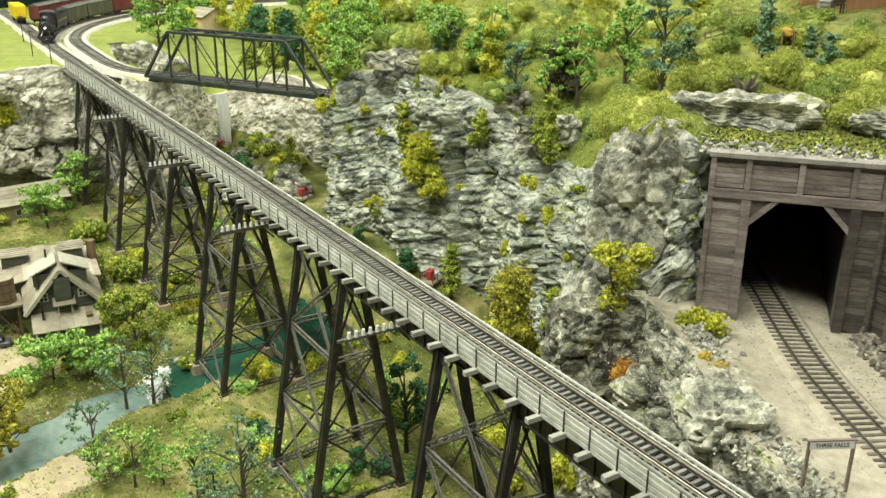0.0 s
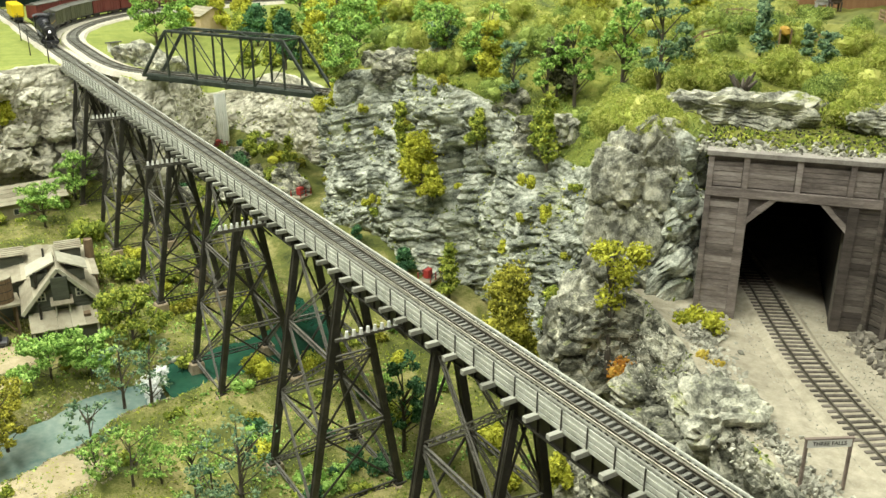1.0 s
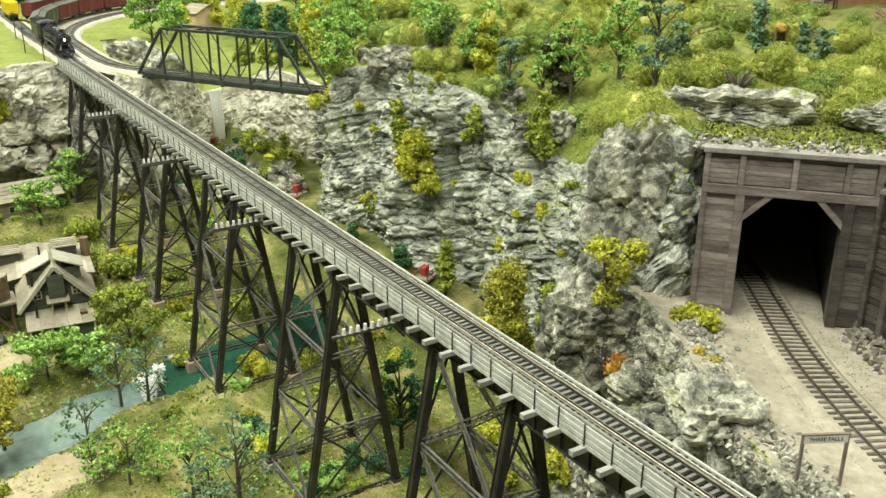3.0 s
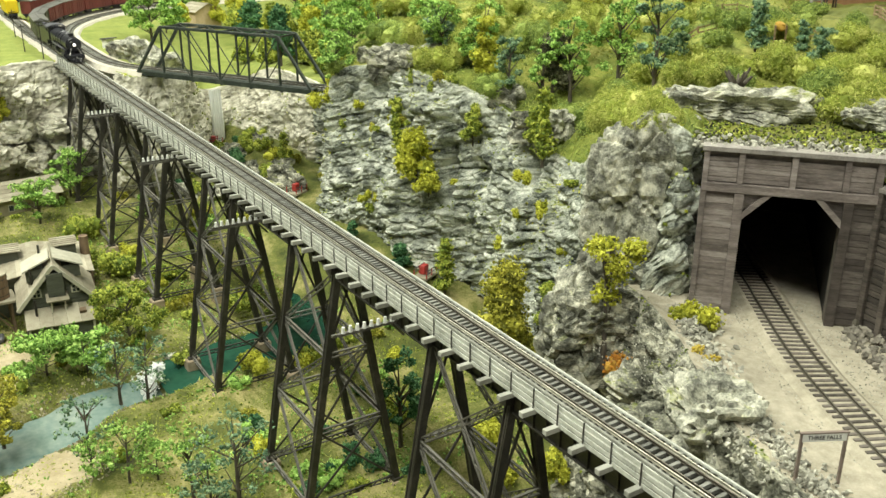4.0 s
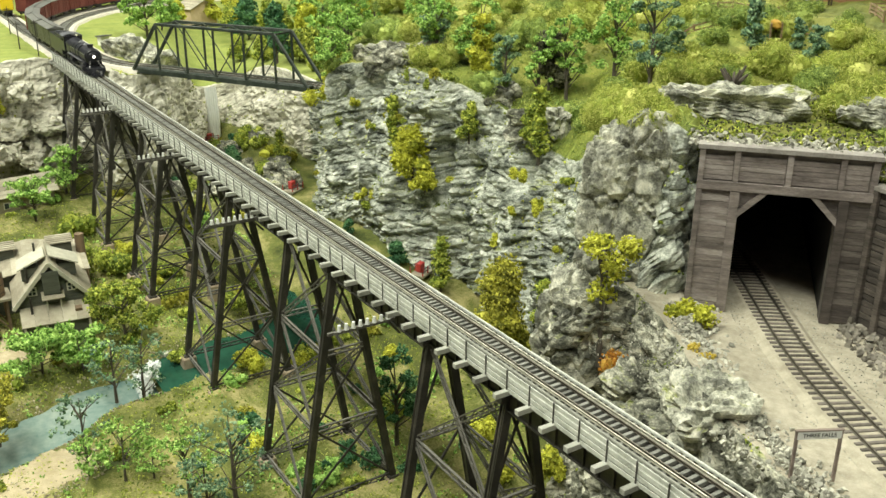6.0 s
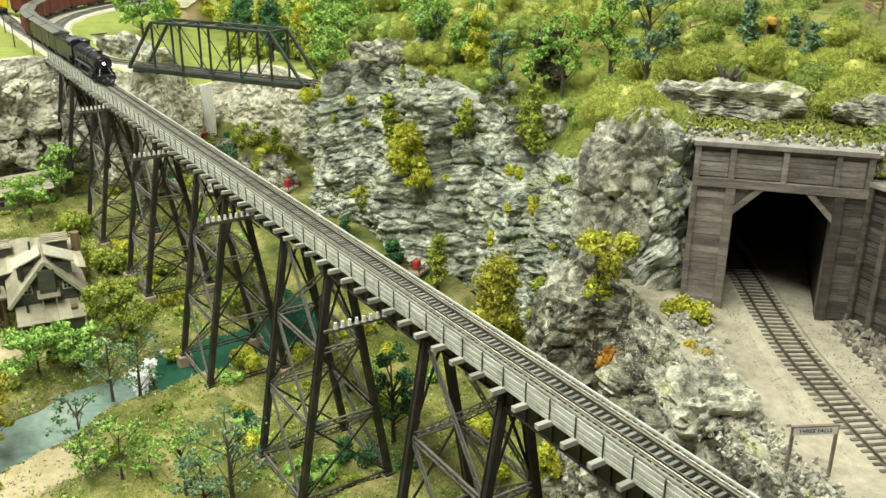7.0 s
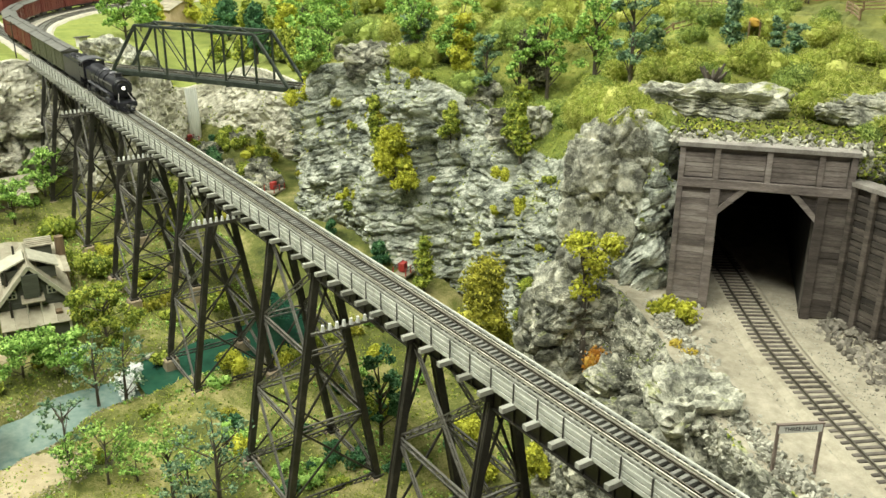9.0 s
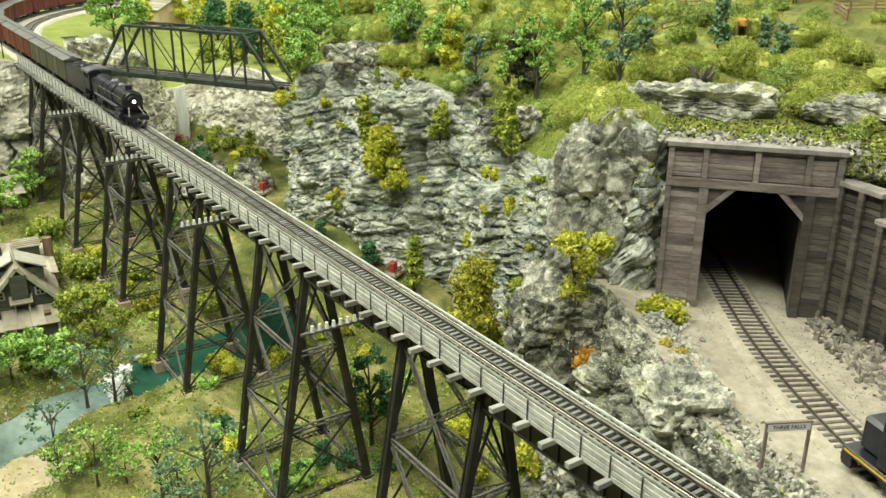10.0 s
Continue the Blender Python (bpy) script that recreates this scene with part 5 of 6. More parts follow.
grow([(883, -406, 58, 120, 56), (990, -400, 74, 96, 62), (920, -415, 64, 92, 50), (1060, -430, 84, 80, 56)], "tall_tree", "green tree with a thin trunk above the cliff", LEAF_GREEN, "airy", 2.1, 1.2)
grow([(842, -362, -22, 60, 38), (700, -365, 0, 66, 36)], "small_tree", "small yellow-green tree on a cliff ledge", LEAF_MOSS, "dense", 2.0)
grow([(1190, -318, -22, 84, 52)], "yellow_tree", "bright yellow-green tree beside the truss bridge", LEAF_YELLOW, "dense", 2.4)
grow([(460, -478, 150, 70, 34), (388, -494, 142, 46, 30), (430, -520, 150, 40, 22)], "conifer_tree", "dark blue-green conifer on the hillside", LEAF_TEAL, "column", 1.9, 1.4)
# behind the truss bridge and on the far bank
grow([(2330, -556, -12, 110, 96), (2120, -589, -12, 84, 58), (2074, -661, -12, 96, 84), (2346, -398, -12, 80, 62), (1960, -620, -12, 90, 80)], "leafy_tree", "yellow-green leafy tree behind the truss bridge", LEAF_YELLOW, "dense", 3.4, ground=far_z)
grow([(2125, -255, -10, 140, 120), (2390, -881, -10, 130, 110), (2220, -700, -10, 130, 100), (1880, -700, -14, 120, 100), (2260, -330, -10, 90, 90), (1740, -560, -18, 90, 90)], "leafy_tree", "green leafy tree on the far bank", LEAF_GREEN, "airy", 3.4, 1.3, ground=far_z)
grow([(1770, -420, -24, 70, 70), (1640, -480, -24, 80, 70), (1540, -450, -24, 60, 60), (1930, -420, -12, 60, 60)], "leafy_tree", "moss-green tree behind the truss bridge", LEAF_MOSS, "dense", 3.0, ground=far_z)
rf = random.Random(9)
for k in range(30):
    x, y = rf.uniform(1650, 2750), rf.uniform(-1000, -330)
    if y > -430 and x > 1800:
        y -= 150
    m_, k_, lb = rf.choice(((LEAF_GREEN, "airy", "green leafy tree beyond the truss bridge"), (LEAF_YELLOW, "dense", "yellow-green tree beyond the truss bridge"), (LEAF_MOSS, "dense", "moss-green tree beyond the truss bridge"), (LEAF_DARK, "dense", "dark green tree beyond the truss bridge")))
    grow([(x, y, 0, rf.uniform(70, 140), rf.uniform(60, 110))], "leafy_tree", lb, m_, k_, 3.2, 0.9, far_z)
# valley
grow([(1785, 160, -118, 76, 54)], "leafy_tree", "yellow-green tree under the far bank", LEAF_YELLOW, "dense", 2.8)
grow([(1655, 62, -252, 104, 86), (1537, 140, -260, 90, 80)], "airy_tree", "pale green airy tree near the far cottage", LEAF_GREEN, "airy", 2.6, 1.1)
grow([(1004, 114, -282, 92, 88)], "leafy_tree", "olive-green leafy tree beside the mill", LEAF_MOSS, "airy", 2.4, 1.8)
grow([(962, 232, -284, 66, 84), (940, 185, -284, 62, 70)], "leafy_tree", "bright fresh green low tree before the mill", LEAF_GREEN, "airy", 2.3, 1.6)
grow([(850, 165, -290, 92, 66), (836, 134, -290, 96, 62), (735, 226, -286, 84, 58)], "bent_tree", "blue-green airy tree with a bent trunk on the river bank", LEAF_TEAL, "airy", 1.8, 0.42)
grow([(664, 200, -283, 70, 62), (600, 150, -285, 92, 60), (690, 232, -284, 54, 46), (655, 172, -284, 46, 50)], "airy_tree", "fresh green airy tree on the valley floor", LEAF_GREEN, "airy", 1.7, 0.5)
grow([(566, 112, -283, 112, 74), (548, 146, -283, 84, 50)], "bent_tree", "blue-green airy tree on the valley floor", LEAF_TEAL, "airy", 1.7, 0.55)
grow([(824, 305, -292, 90, 60), (790, 330, -290, 60, 60)], "leafy_tree", "ochre-green tree on the river bank", LEAF_OCHRE, "airy", 2.2, 1.3)
grow([(559, -78, -277, 122, 54)], "dark_tree", "dark green tree behind a viaduct tower", LEAF_DARK, "airy", 2.0, 1.3)
# bushes
grow([(1455, 81, -270, 44, 76), (1253, 72, -284, 56, 76), (1203, 0, -282, 34, 60), (1330, 110, -276, 40, 60), (1040, 60, -284, 30, 50), (1120, 20, -284, 26, 50), (900, 62, -290, 22, 40), (1000, -60, -270, 34, 60)], "bush", "moss-green bush on the valley floor", LEAF_MOSS, "bush", 2.3)
grow([(814, 4, -279, 34, 50), (801, -68, -284, 26, 40), (478, -147, -256, 40, 40), (330, -118, -205, 46, 40), (250, -80, -215, 40, 36), (1500, -315, -190, 28, 70), (420, -120, -268, 34, 40)], "bush", "yellow-green bush beside a viaduct tower", LEAF_YELLOW, "bush", 2.2)
grow([(240, -172, -19, 27, 42), (614, -310, -60, 26, 26), (1215, -290, -24, 26, 50), (640, -305, -20, 20, 26)], "bush", "bright yellow-green bush on the rocks", LEAF_YELLOW, "bush", 1.6)
grow([(193, -132, -18, 13, 25)], "bush", "dry yellow shrub on the shelf edge", surf("dry_yellow_foam", [(0.42, 0.30, 0.03), (0.62, 0.50, 0.10)], 60, 0.9, 0, per=0.6, island=True, spread=0.6), "bush", 1.3)
grow([(276, -136, -72, 32, 36)], "bush", "rust-orange shrub on the rocks", LEAF_ORANGE, "bush", 1.4)
# fuzzy fibre shrubs on the hill
grow([(420, -262, 98, 48, 84), (372, -240, 122, 32, 62), (468, -300, 88, 46, 78), (345, -226, 126, 24, 46), (510, -330, 72, 44, 70), (335, -206, 121, 26, 52), (388, -222, 106, 30, 54), (360, -396, 140, 42, 64), (376, -287, 141, 32, 60), (319, -450, 136, 40, 84), (414, -573, 151, 34, 76), (430, -250, 96, 28, 56), (280, -420, 136, 26, 60), (330, -520, 146, 30, 70), (250, -480, 140, 36, 80)], "hill_shrub", "fuzzy lime-green shrub on the hillside", FUZZ, "bush", 1.15, 2.6)
grow([(359, -330, 139, 27, 46), (300, -380, 136, 30, 50), (713, -413, 16, 44, 70), (636, -531, 128, 38, 60), (560, -420, 90, 34, 80), (500, -380, 96, 30, 70), (1164, -410, 76, 54, 90), (911, -524, 88, 54, 80), (520, -600, 156, 34, 70)], "hill_shrub", "fuzzy green shrub on the hillside", FUZZ2, "bush", 1.2, 2.6)
grow([(1056, -416, 80, 60, 76), (950, -430, 72, 70, 80), (1281, -516, 112, 50, 105), (1089, -586, 116, 50, 97), (951, -635, 110, 58, 83), (840, -560, 110, 54, 90), (1180, -500, 110, 48, 90), (1010, -500, 100, 50, 90), (780, -600, 125, 46, 90), (700, -620, 140, 40, 90)], "hill_shrub", "fuzzy lime-green shrub on the central hill", FUZZ, "bush", 1.6, 2.2)

# more bushes over the valley and on the ledges
rv = random.Random(41)
KINDS = [(LEAF_MOSS, "moss-green bush in the valley"), (LEAF_YELLOW, "yellow-green bush in the valley"), (LEAF_GREEN, "fresh green bush in the valley"), (LEAF_OCHRE, "ochre bush in the valley")]
made = 0
while made < 96:
    x, y = rv.uniform(480, 1740), rv.uniform(-230, 390)
    if river_distance(x, y) < 62 or (abs(x - 1170) < 175 and abs(y - 215) < 110) or any(abs(x - b) < 22 and abs(abs(y) - 55) < 22 for b in BENTS):
        continue
    if x < 760 and rv.random() < 0.3:
        continue
    m_, lb = KINDS[min(3, int(rv.random() ** 1.3 * 4))]
    w = rv.uniform(18, 46)
    sd_[0] += 1
    plant("bush", lb, (x, y, valley_z(x, y) - 2), w * rv.uniform(0.45, 0.8), w, m_, "bush", sd_[0], 1.9, 0.7)
    made += 1
made = 0
while made < 26:
    x, y = rv.uniform(500, 800), rv.uniform(-150, 70)
    if river_distance(x, y) < 64 or any(abs(x - b) < 20 and abs(abs(y - 7) - 50) < 20 for b in BENTS):
        continue
    w = rv.uniform(20, 44)
    sd_[0] += 1
    m_, lb = rv.choice(((LEAF_MOSS, "moss-green bush between the viaduct towers"), (LEAF_DARK, "dark green bush between the viaduct towers"), (LEAF_GREEN, "fresh green bush between the viaduct towers")))
    plant("bush", lb, (x, y, valley_z(x, y) - 2), w * rv.uniform(0.4, 0.7), w, m_, "bush", sd_[0], 1.8, 0.6)
    made += 1
for k in range(58):
    x, y = rv.uniform(1330, 1700), rv.uniform(-340, -110)
    if k % 4:
        w = rv.uniform(24, 54)
        sd_[0] += 1
        plant("bush", "dark moss-green bush below the waterfall", (x, y, valley_z(x, y) - 2), w * rv.uniform(0.5, 0.9), w, rv.choice((LEAF_MOSS, LEAF_DARK, LEAF_MOSS, LEAF_OCHRE)), "bush", sd_[0], 2.3, 0.7)
    else:
        rock("grey layered rock below the waterfall", (x, y, valley_z(x, y) + 4), (rv.uniform(50, 110), rv.uniform(30, 60), rv.uniform(20, 44)), 200 + k, ROCK, rv.uniform(-40, 40), 4)
made = 0
tops = [p.center * 1000 for nm in ("cliff_main", "hill_tunnel") for p in bpy.data.objects[nm].data.polygons if p.material_index == 1 and p.center.y > -0.8 and p.center.x < 1.5]
rear = [p for p in tops if p.x > 620]
front = [p for p in tops if p.x < 640 and p.y > -760]
while made < 78:
    p = rv.choice(rear if made < 34 else front if made < 70 else tops)
    w = rv.uniform(34, 74)
    if p.x < 470 and p.y > -330:
        continue
    m_ = rv.choice((FUZZ, FUZZ, FUZZ2))
    sd_[0] += 1
    plant("hill_shrub", "fuzzy lime-green shrub on the hill" if m_ is FUZZ else "fuzzy green shrub on the hill", (p.x, p.y, p.z - 4), w * rv.uniform(0.4, 0.65), w, m_, "bush", sd_[0], 1.5, 1.5)
    made += 1
made = 0
while made < 16:
    p = rv.choice(rear)
    if p.y < -700:
        continue
    m_, k_ = rv.choice(((LEAF_GREEN, "airy"), (LEAF_MOSS, "column"), (LEAF_YELLOW, "dense"), (LEAF_GREEN, "airy")))
    sd_[0] += 1
    plant("hill_tree", "green model tree among the shrubs on the hill", (p.x, p.y, p.z - 2), rv.uniform(60, 115), rv.uniform(36, 62), m_, k_, sd_[0], 2.0, 1.2)
    made += 1
made = 0
ledges = [p.center * 1000 for p in bpy.data.objects["cliff_main"].data.polygons if p.material_index == 0 and p.normal.z > 0.45]
while made < 34:
    p = rv.choice(ledges)
    if p.z < -190 or 255 < p.x < 330:
        continue
    m_ = rv.choice((LEAF_MOSS, LEAF_YELLOW, LEAF_MOSS, LEAF_OCHRE))
    w = rv.uniform(14, 30)
    sd_[0] += 1
    plant("bush", "small yellow-green bush rooted on a cliff ledge", (p.x, p.y, p.z - 3), w * rv.uniform(0.5, 1.1), w, m_, "bush", sd_[0], 1.7, 0.6)
    made += 1

# ---- small growth ----
rs = np.random.RandomState(77)
P = []
while len(P) < 15000:
    x, y = rs.uniform(380, 1750), rs.uniform(-260, 420)
    if river_distance(x, y) > 44 and noise.noise(Vector((x / 70, y / 70, 9))) > -0.12 + 0.5 * rs.rand() - 0.3:
        P.append((x, y, valley_z(x, y) + rs.uniform(0, 1.5)))
tagged(from_np("valley_grass", *flakes(np.array(P), 1.5, rs), LEAF_MOSS), "tufts of moss and grass over the valley floor", "grass", kind="stuff")
P = []
while len(P) < 5000:
    x, y = rs.uniform(380, 1500), rs.uniform(-200, 420)
    if river_distance(x, y) > 40 and noise.noise(Vector((x / 45, y / 45, 19))) > 0.12:
        P.append((x, y, valley_z(x, y) + rs.uniform(0, 3)))
tagged(from_np("valley_weeds", *flakes(np.array(P), 1.9, rs), LEAF_GREEN), "patches of fresh green weeds over the valley floor", "weeds", kind="stuff")

P = []
while len(P) < 9000:
    x, y = rs.uniform(380, 1500), rs.uniform(-200, 420)
    if river_distance(x, y) > 42 and noise.noise(Vector((x / 55, y / 55, 29))) > -0.02:
        P.append((x, y, valley_z(x, y) + rs.uniform(0, 2)))
tagged(from_np("valley_fibres", *flakes(np.array(P), 1.5, rs, (2.0, 0.3, 0.25)), FUZZ), "dry lime and straw fibres over the valley floor", "grass", kind="stuff")


def sprinkle(src, n, size, mat_, name, label, want, seed, lift=0.8, shape=(1, 0.8, 0.45)):
    """Small growth on the faces of a piece of land for which want() holds."""
    rnd = np.random.RandomState(seed)
    ob = bpy.data.objects[src]
    ok = [(p.center * 1000, p.normal.copy()) for p in ob.data.polygons if want(p.center * 1000, p.normal, p.material_index)]
    ids = rnd.randint(0, len(ok), n)
    Q = np.array([np.array(ok[i][0]) + np.array(ok[i][1]) * lift + rnd.uniform(-3, 3, 3) * np.array([1, 1, 0.2]) for i in ids])
    return tagged(from_np(name, *flakes(Q, size, rnd, shape), mat_), label, "growth", kind="stuff")


patch = lambda p, s, k: noise.noise(Vector((p.x / s, p.y / s, p.z / s + k)))
sprinkle("cliff_main", 12000, 1.5, FUZZ2, "hill_grass", "fuzzy grass over the central hill", lambda p, n, m: m == 1 and p.y > -900 and p.x < 1500, 11, 1.2, (2.0, 0.3, 0.25))
sprinkle("cliff_main", 9000, 1.6, FUZZ, "hill_grass", "lime-green grass over the central hill", lambda p, n, m: m == 1 and p.y > -900 and p.x < 1500 and patch(p, 60, 3) > -0.1, 12, 1.6, (2.0, 0.3, 0.25))
sprinkle("hill_tunnel", 14000, 1.0, FUZZ, "hill_grass", "fuzzy lime-green grass above the tunnel", lambda p, n, m: m == 1 and p.y > -560 and p.x > 120 and p.z > 133, 13, 1.0, (2.0, 0.3, 0.25))
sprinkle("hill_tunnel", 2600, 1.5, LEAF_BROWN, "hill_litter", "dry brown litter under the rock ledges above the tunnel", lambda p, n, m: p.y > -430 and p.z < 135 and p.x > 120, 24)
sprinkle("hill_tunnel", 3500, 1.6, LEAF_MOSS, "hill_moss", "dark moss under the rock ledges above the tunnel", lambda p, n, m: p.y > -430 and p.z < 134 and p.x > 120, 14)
sprinkle("cliff_main", 1500, 1.8, LEAF_MOSS, "cliff_moss", "moss in the ledges of the cliff", lambda p, n, m: m == 0 and n.z > 0.35 and patch(p, 45, 7) > 0.12, 15)
sprinkle("cliff_main", 500, 1.6, LEAF_YELLOW, "cliff_moss", "yellow-green tufts in the ledges of the cliff", lambda p, n, m: m == 0 and n.z > 0.3 and patch(p, 30, 17) > 0.3, 16)
sprinkle("cliff_shelf", 700, 1.3, LEAF_MOSS, "cliff_moss", "moss on the rocks below the shelf", lambda p, n, m: m == 0 and n.z > 0.35 and patch(p, 35, 27) > 0.15, 17)
sprinkle("cliff_far", 1600, 2.4, LEAF_MOSS, "cliff_moss", "moss in the ledges of the far bank", lambda p, n, m: m == 0 and n.z > 0.3 and patch(p, 50, 37) > 0.1, 18)


# ---- buildings ----
CLAP = surf("grey_green_clapboard", [(0.06, 0.066, 0.05), (0.12, 0.125, 0.10)], 60, 0.85, 0.4, fine=500, stretch=(0.5, 0.5, 4), spread=0.5)
SHINGLE = surf("bleached_shingle", [(0.26, 0.23, 0.17), (0.48, 0.44, 0.34)], 50, 0.9, 0.5, fine=600, spread=0.5, per=0.4)
BROWNWOOD = surf("brown_barrel_wood", [(0.12, 0.08, 0.05), (0.26, 0.18, 0.11)], 60, 0.85, 0.4, fine=500, stretch=(2, 2, 0.4))
TRIM = surf("pale_trim_paint", [(0.42, 0.40, 0.32), (0.58, 0.56, 0.46)], 60, 0.7, 0.2)
GLASS = surf("dark_window_glass", [(0.02, 0.025, 0.03), (0.05, 0.06, 0.07)], 60, 0.1, 0.0)


def slab(bm, a, b, c, d, th):
    """A thick quad."""
    n = (Vector(b) - Vector(a)).cross(Vector(d) - Vector(a)).normalized() * th
    vs = [bm.verts.new(Vector(p) + k * n) for k in (0, 1) for p in (a, b, c, d)]
    for ids in ((3, 2, 1, 0), (4, 5, 6, 7), (0, 1, 5, 4), (1, 2, 6, 5), (2, 3, 7, 6), (3, 0, 4, 7)):
        bm.faces.new([vs[i] for i in ids])
    bmesh.ops.recalc_face_normals(bm, faces=bm.faces)


def gable_walls(L, W, H, R):
    bm = bmesh.new()
    pr = [(-W / 2, 0), (W / 2, 0), (W / 2, H), (0, R), (-W / 2, H)]
    a = [bm.verts.new((-L / 2, y, z)) for y, z in pr]
    b = [bm.verts.new((L / 2, y, z)) for y, z in pr]
    for i in range(5):
        bm.faces.new((a[i], a[(i + 1) % 5], b[(i + 1) % 5], b[i]))
    bm.faces.new(a), bm.faces.new(b)
    bmesh.ops.recalc_face_normals(bm, faces=bm.faces)
    return bm


def roof_strips(parent, L, W, H, R, over, mt, n=6):
    """Courses of roofing, each lapped over the one below."""
    for sd in (-1, 1):
        for k in range(n):
            t0, t1 = k / n, (k + 1) / n + 0.02
            y0, z0 = sd * (W / 2 + over) * (1 - t0), H - over * (R - H) / (W / 2) + (R - H) * (1 + over / (W / 2)) * t0
            y1, z1 = sd * (W / 2 + over) * (1 - t1), H - over * (R - H) / (W / 2) + (R - H) * (1 + over / (W / 2)) * t1
            bm = bmesh.new()
            q = [(-L / 2 - over, y0, z0 + 1.2), (L / 2 + over, y0, z0 + 1.2), (L / 2 + over, y1, z1 + 0.4), (-L / 2 - over, y1, z1 + 0.4)]
            slab(bm, *(q if sd < 0 else q[::-1]), 1.2)
            part("roof_course", bm, mt, parent)


def window(parent, x, y, z, w, h):
    """A framed window on a wall that faces -x."""
    f = part("window", one(box, (x - 0.6, y, z), (1.4, w, h), None, 0.2), TRIM, parent, "pale framed window")
    for sy in (-1, 1):
        for sz in (-1, 1):
            part("pane", one(box, (x - 1.4, y + sy * w * 0.2, z + sz * h * 0.21), (0.4, w * 0.28, h * 0.32)), GLASS, f)


mill = thing("mill_house", "grey-green clapboard mill house with bleached roofs and a front lean-to", "house", (1118, 186, -286), turn=-6)
part("wall", gable_walls(90, 92, 62, 112), CLAP, mill)
roof_strips(mill, 90, 92, 62, 112, 7, SHINGLE, 6)
for k in range(13):
    part("clapboard", one(box, (-45.7, 0, 6 + k * 4.4), (0.8, 91, 3.6), None, 0.2), CLAP, mill)
bm = bmesh.new()
box(bm, (-50, 0, 86), (12, 22, 34), None, 0.4)
part("bay", bm, CLAP, mill)
bm = bmesh.new()
slab(bm, (-62, -15, 63), (-46, -15, 70), (-46, 15, 70), (-62, 15, 63), 2)
part("bay_sill_roof", bm, SHINGLE, mill)
for y in (-9, 9):
    part("bay_post", one(box, (-57, y, 55), (2, 2, 16)), TRIM, mill)
for y in (-26, 26):
    window(mill, -46, y, 74, 13, 13)
for sd in (-1, 1):
    bm = bmesh.new()
    box(bm, (-8, sd * 24, 92), (34, 24, 18))
    part("dormer", bm, CLAP, mill)
    bm = bmesh.new()
    q = [(-30, sd * 40, 100), (14, sd * 40, 100), (14, sd * 2, 117), (-30, sd * 2, 117)]
    slab(bm, *(q if sd < 0 else q[::-1]), 2)
    part("dormer_roof", bm, TRIM, mill)
for sd in (-1, 1):
    bm = bmesh.new()
    beam(bm, (-53, sd * 53, 53), (-53, 0, 114), 3, 5, (0, 0, 1))
    part("bargeboard", bm, TRIM, mill)
for k in range(5):
    bm = bmesh.new()
    y0 = -44 + k * 18
    slab(bm, (-84, y0, 36 + 0.4 * (k % 2)), (-46, y0, 50 + 0.4 * (k % 2)), (-46, y0 + 17.7, 50 + 0.4 * (k % 2)), (-84, y0 + 17.7, 36 + 0.4 * (k % 2)), 1.4)
    part("lean_to_sheet", bm, SHINGLE, mill)
part("lean_to_wall", one(box, (-63, 0, 18), (32, 84, 36)), CLAP, mill)
for y in (-42, -14, 14, 42):
    part("lean_to_post", one(box, (-81, y, 18), (3, 3, 37)), TRIM, mill)
for x, y, z in ((10, 14, 112), (14, -24, 96), (-60, 30, 56), (-30, 30, 92)):
    part("stove_pipe", one(tube, (x, y, z - 10), (x, y, z + 14), 1.6, 1.6, 10), STEEL, mill)
part("roof_hatch", one(box, (-66, -30, 46), (7, 9, 6), Matrix.Rotation(radians(-20), 4, "Y")), BROWNWOOD, mill)

shed = thing("mill_shed", "long low shed with a bleached plank roof behind the mill", "shed", (1235, 195, -284), turn=-6)
part("wall", gable_walls(130, 150, 58, 70), CLAP, shed)
roof_strips(shed, 130, 150, 58, 70, 6, SHINGLE, 9)
for y in (38, -46):
    part("vent_house", one(box, (20, y, 72), (36, 34, 16)), CLAP, shed)
    for k in range(5):
        part("vent_slat", one(box, (2 + k * 9, y, 82.5), (8, 40, 1.4), Matrix.Rotation(radians(6), 4, "Y")), SHINGLE, shed)
part("chimney", one(tube, (10, -76, 0), (10, -76, 90), 8, 7, 16), BROWNWOOD, shed)

tank = thing("water_tank", "brown wooden water tank on a timber stand beside the mill", "water tank", (1135, 262, -286))
barrel = part("barrel", one(tube, (0, 0, 57), (0, 0, 90), 15.6, 15.6, 20), BROWNWOOD, tank)
for k in range(20):
    a = k * math.pi / 10
    part("stave", one(box, (16 * math.cos(a), 16 * math.sin(a), 74), (1.4, 4.7, 36), Matrix.Rotation(a, 4, "Z"), 0.2), BROWNWOOD, barrel)
for z in (62, 74, 86):
    part("hoop", one(tube, (0, 0, z - 0.5), (0, 0, z + 0.5), 17.2, 17.2, 24, False), STEEL, barrel)
part("lid", one(tube, (0, 0, 92), (0, 0, 93.5), 17.4, 17.0, 24), SHINGLE, tank)
part("platform", one(box, (0, 0, 54), (46, 46, 4), None, 0.5), SHINGLE, tank)
for x in (-15, 15):
    for y in (-15, 15):
        part("post", one(box, (x, y, 26), (3.6, 3.6, 54)), BROWNWOOD, tank)
    part("brace", one(beam, (x, -15, 6), (x, 15, 48), 2, 2), BROWNWOOD, tank)

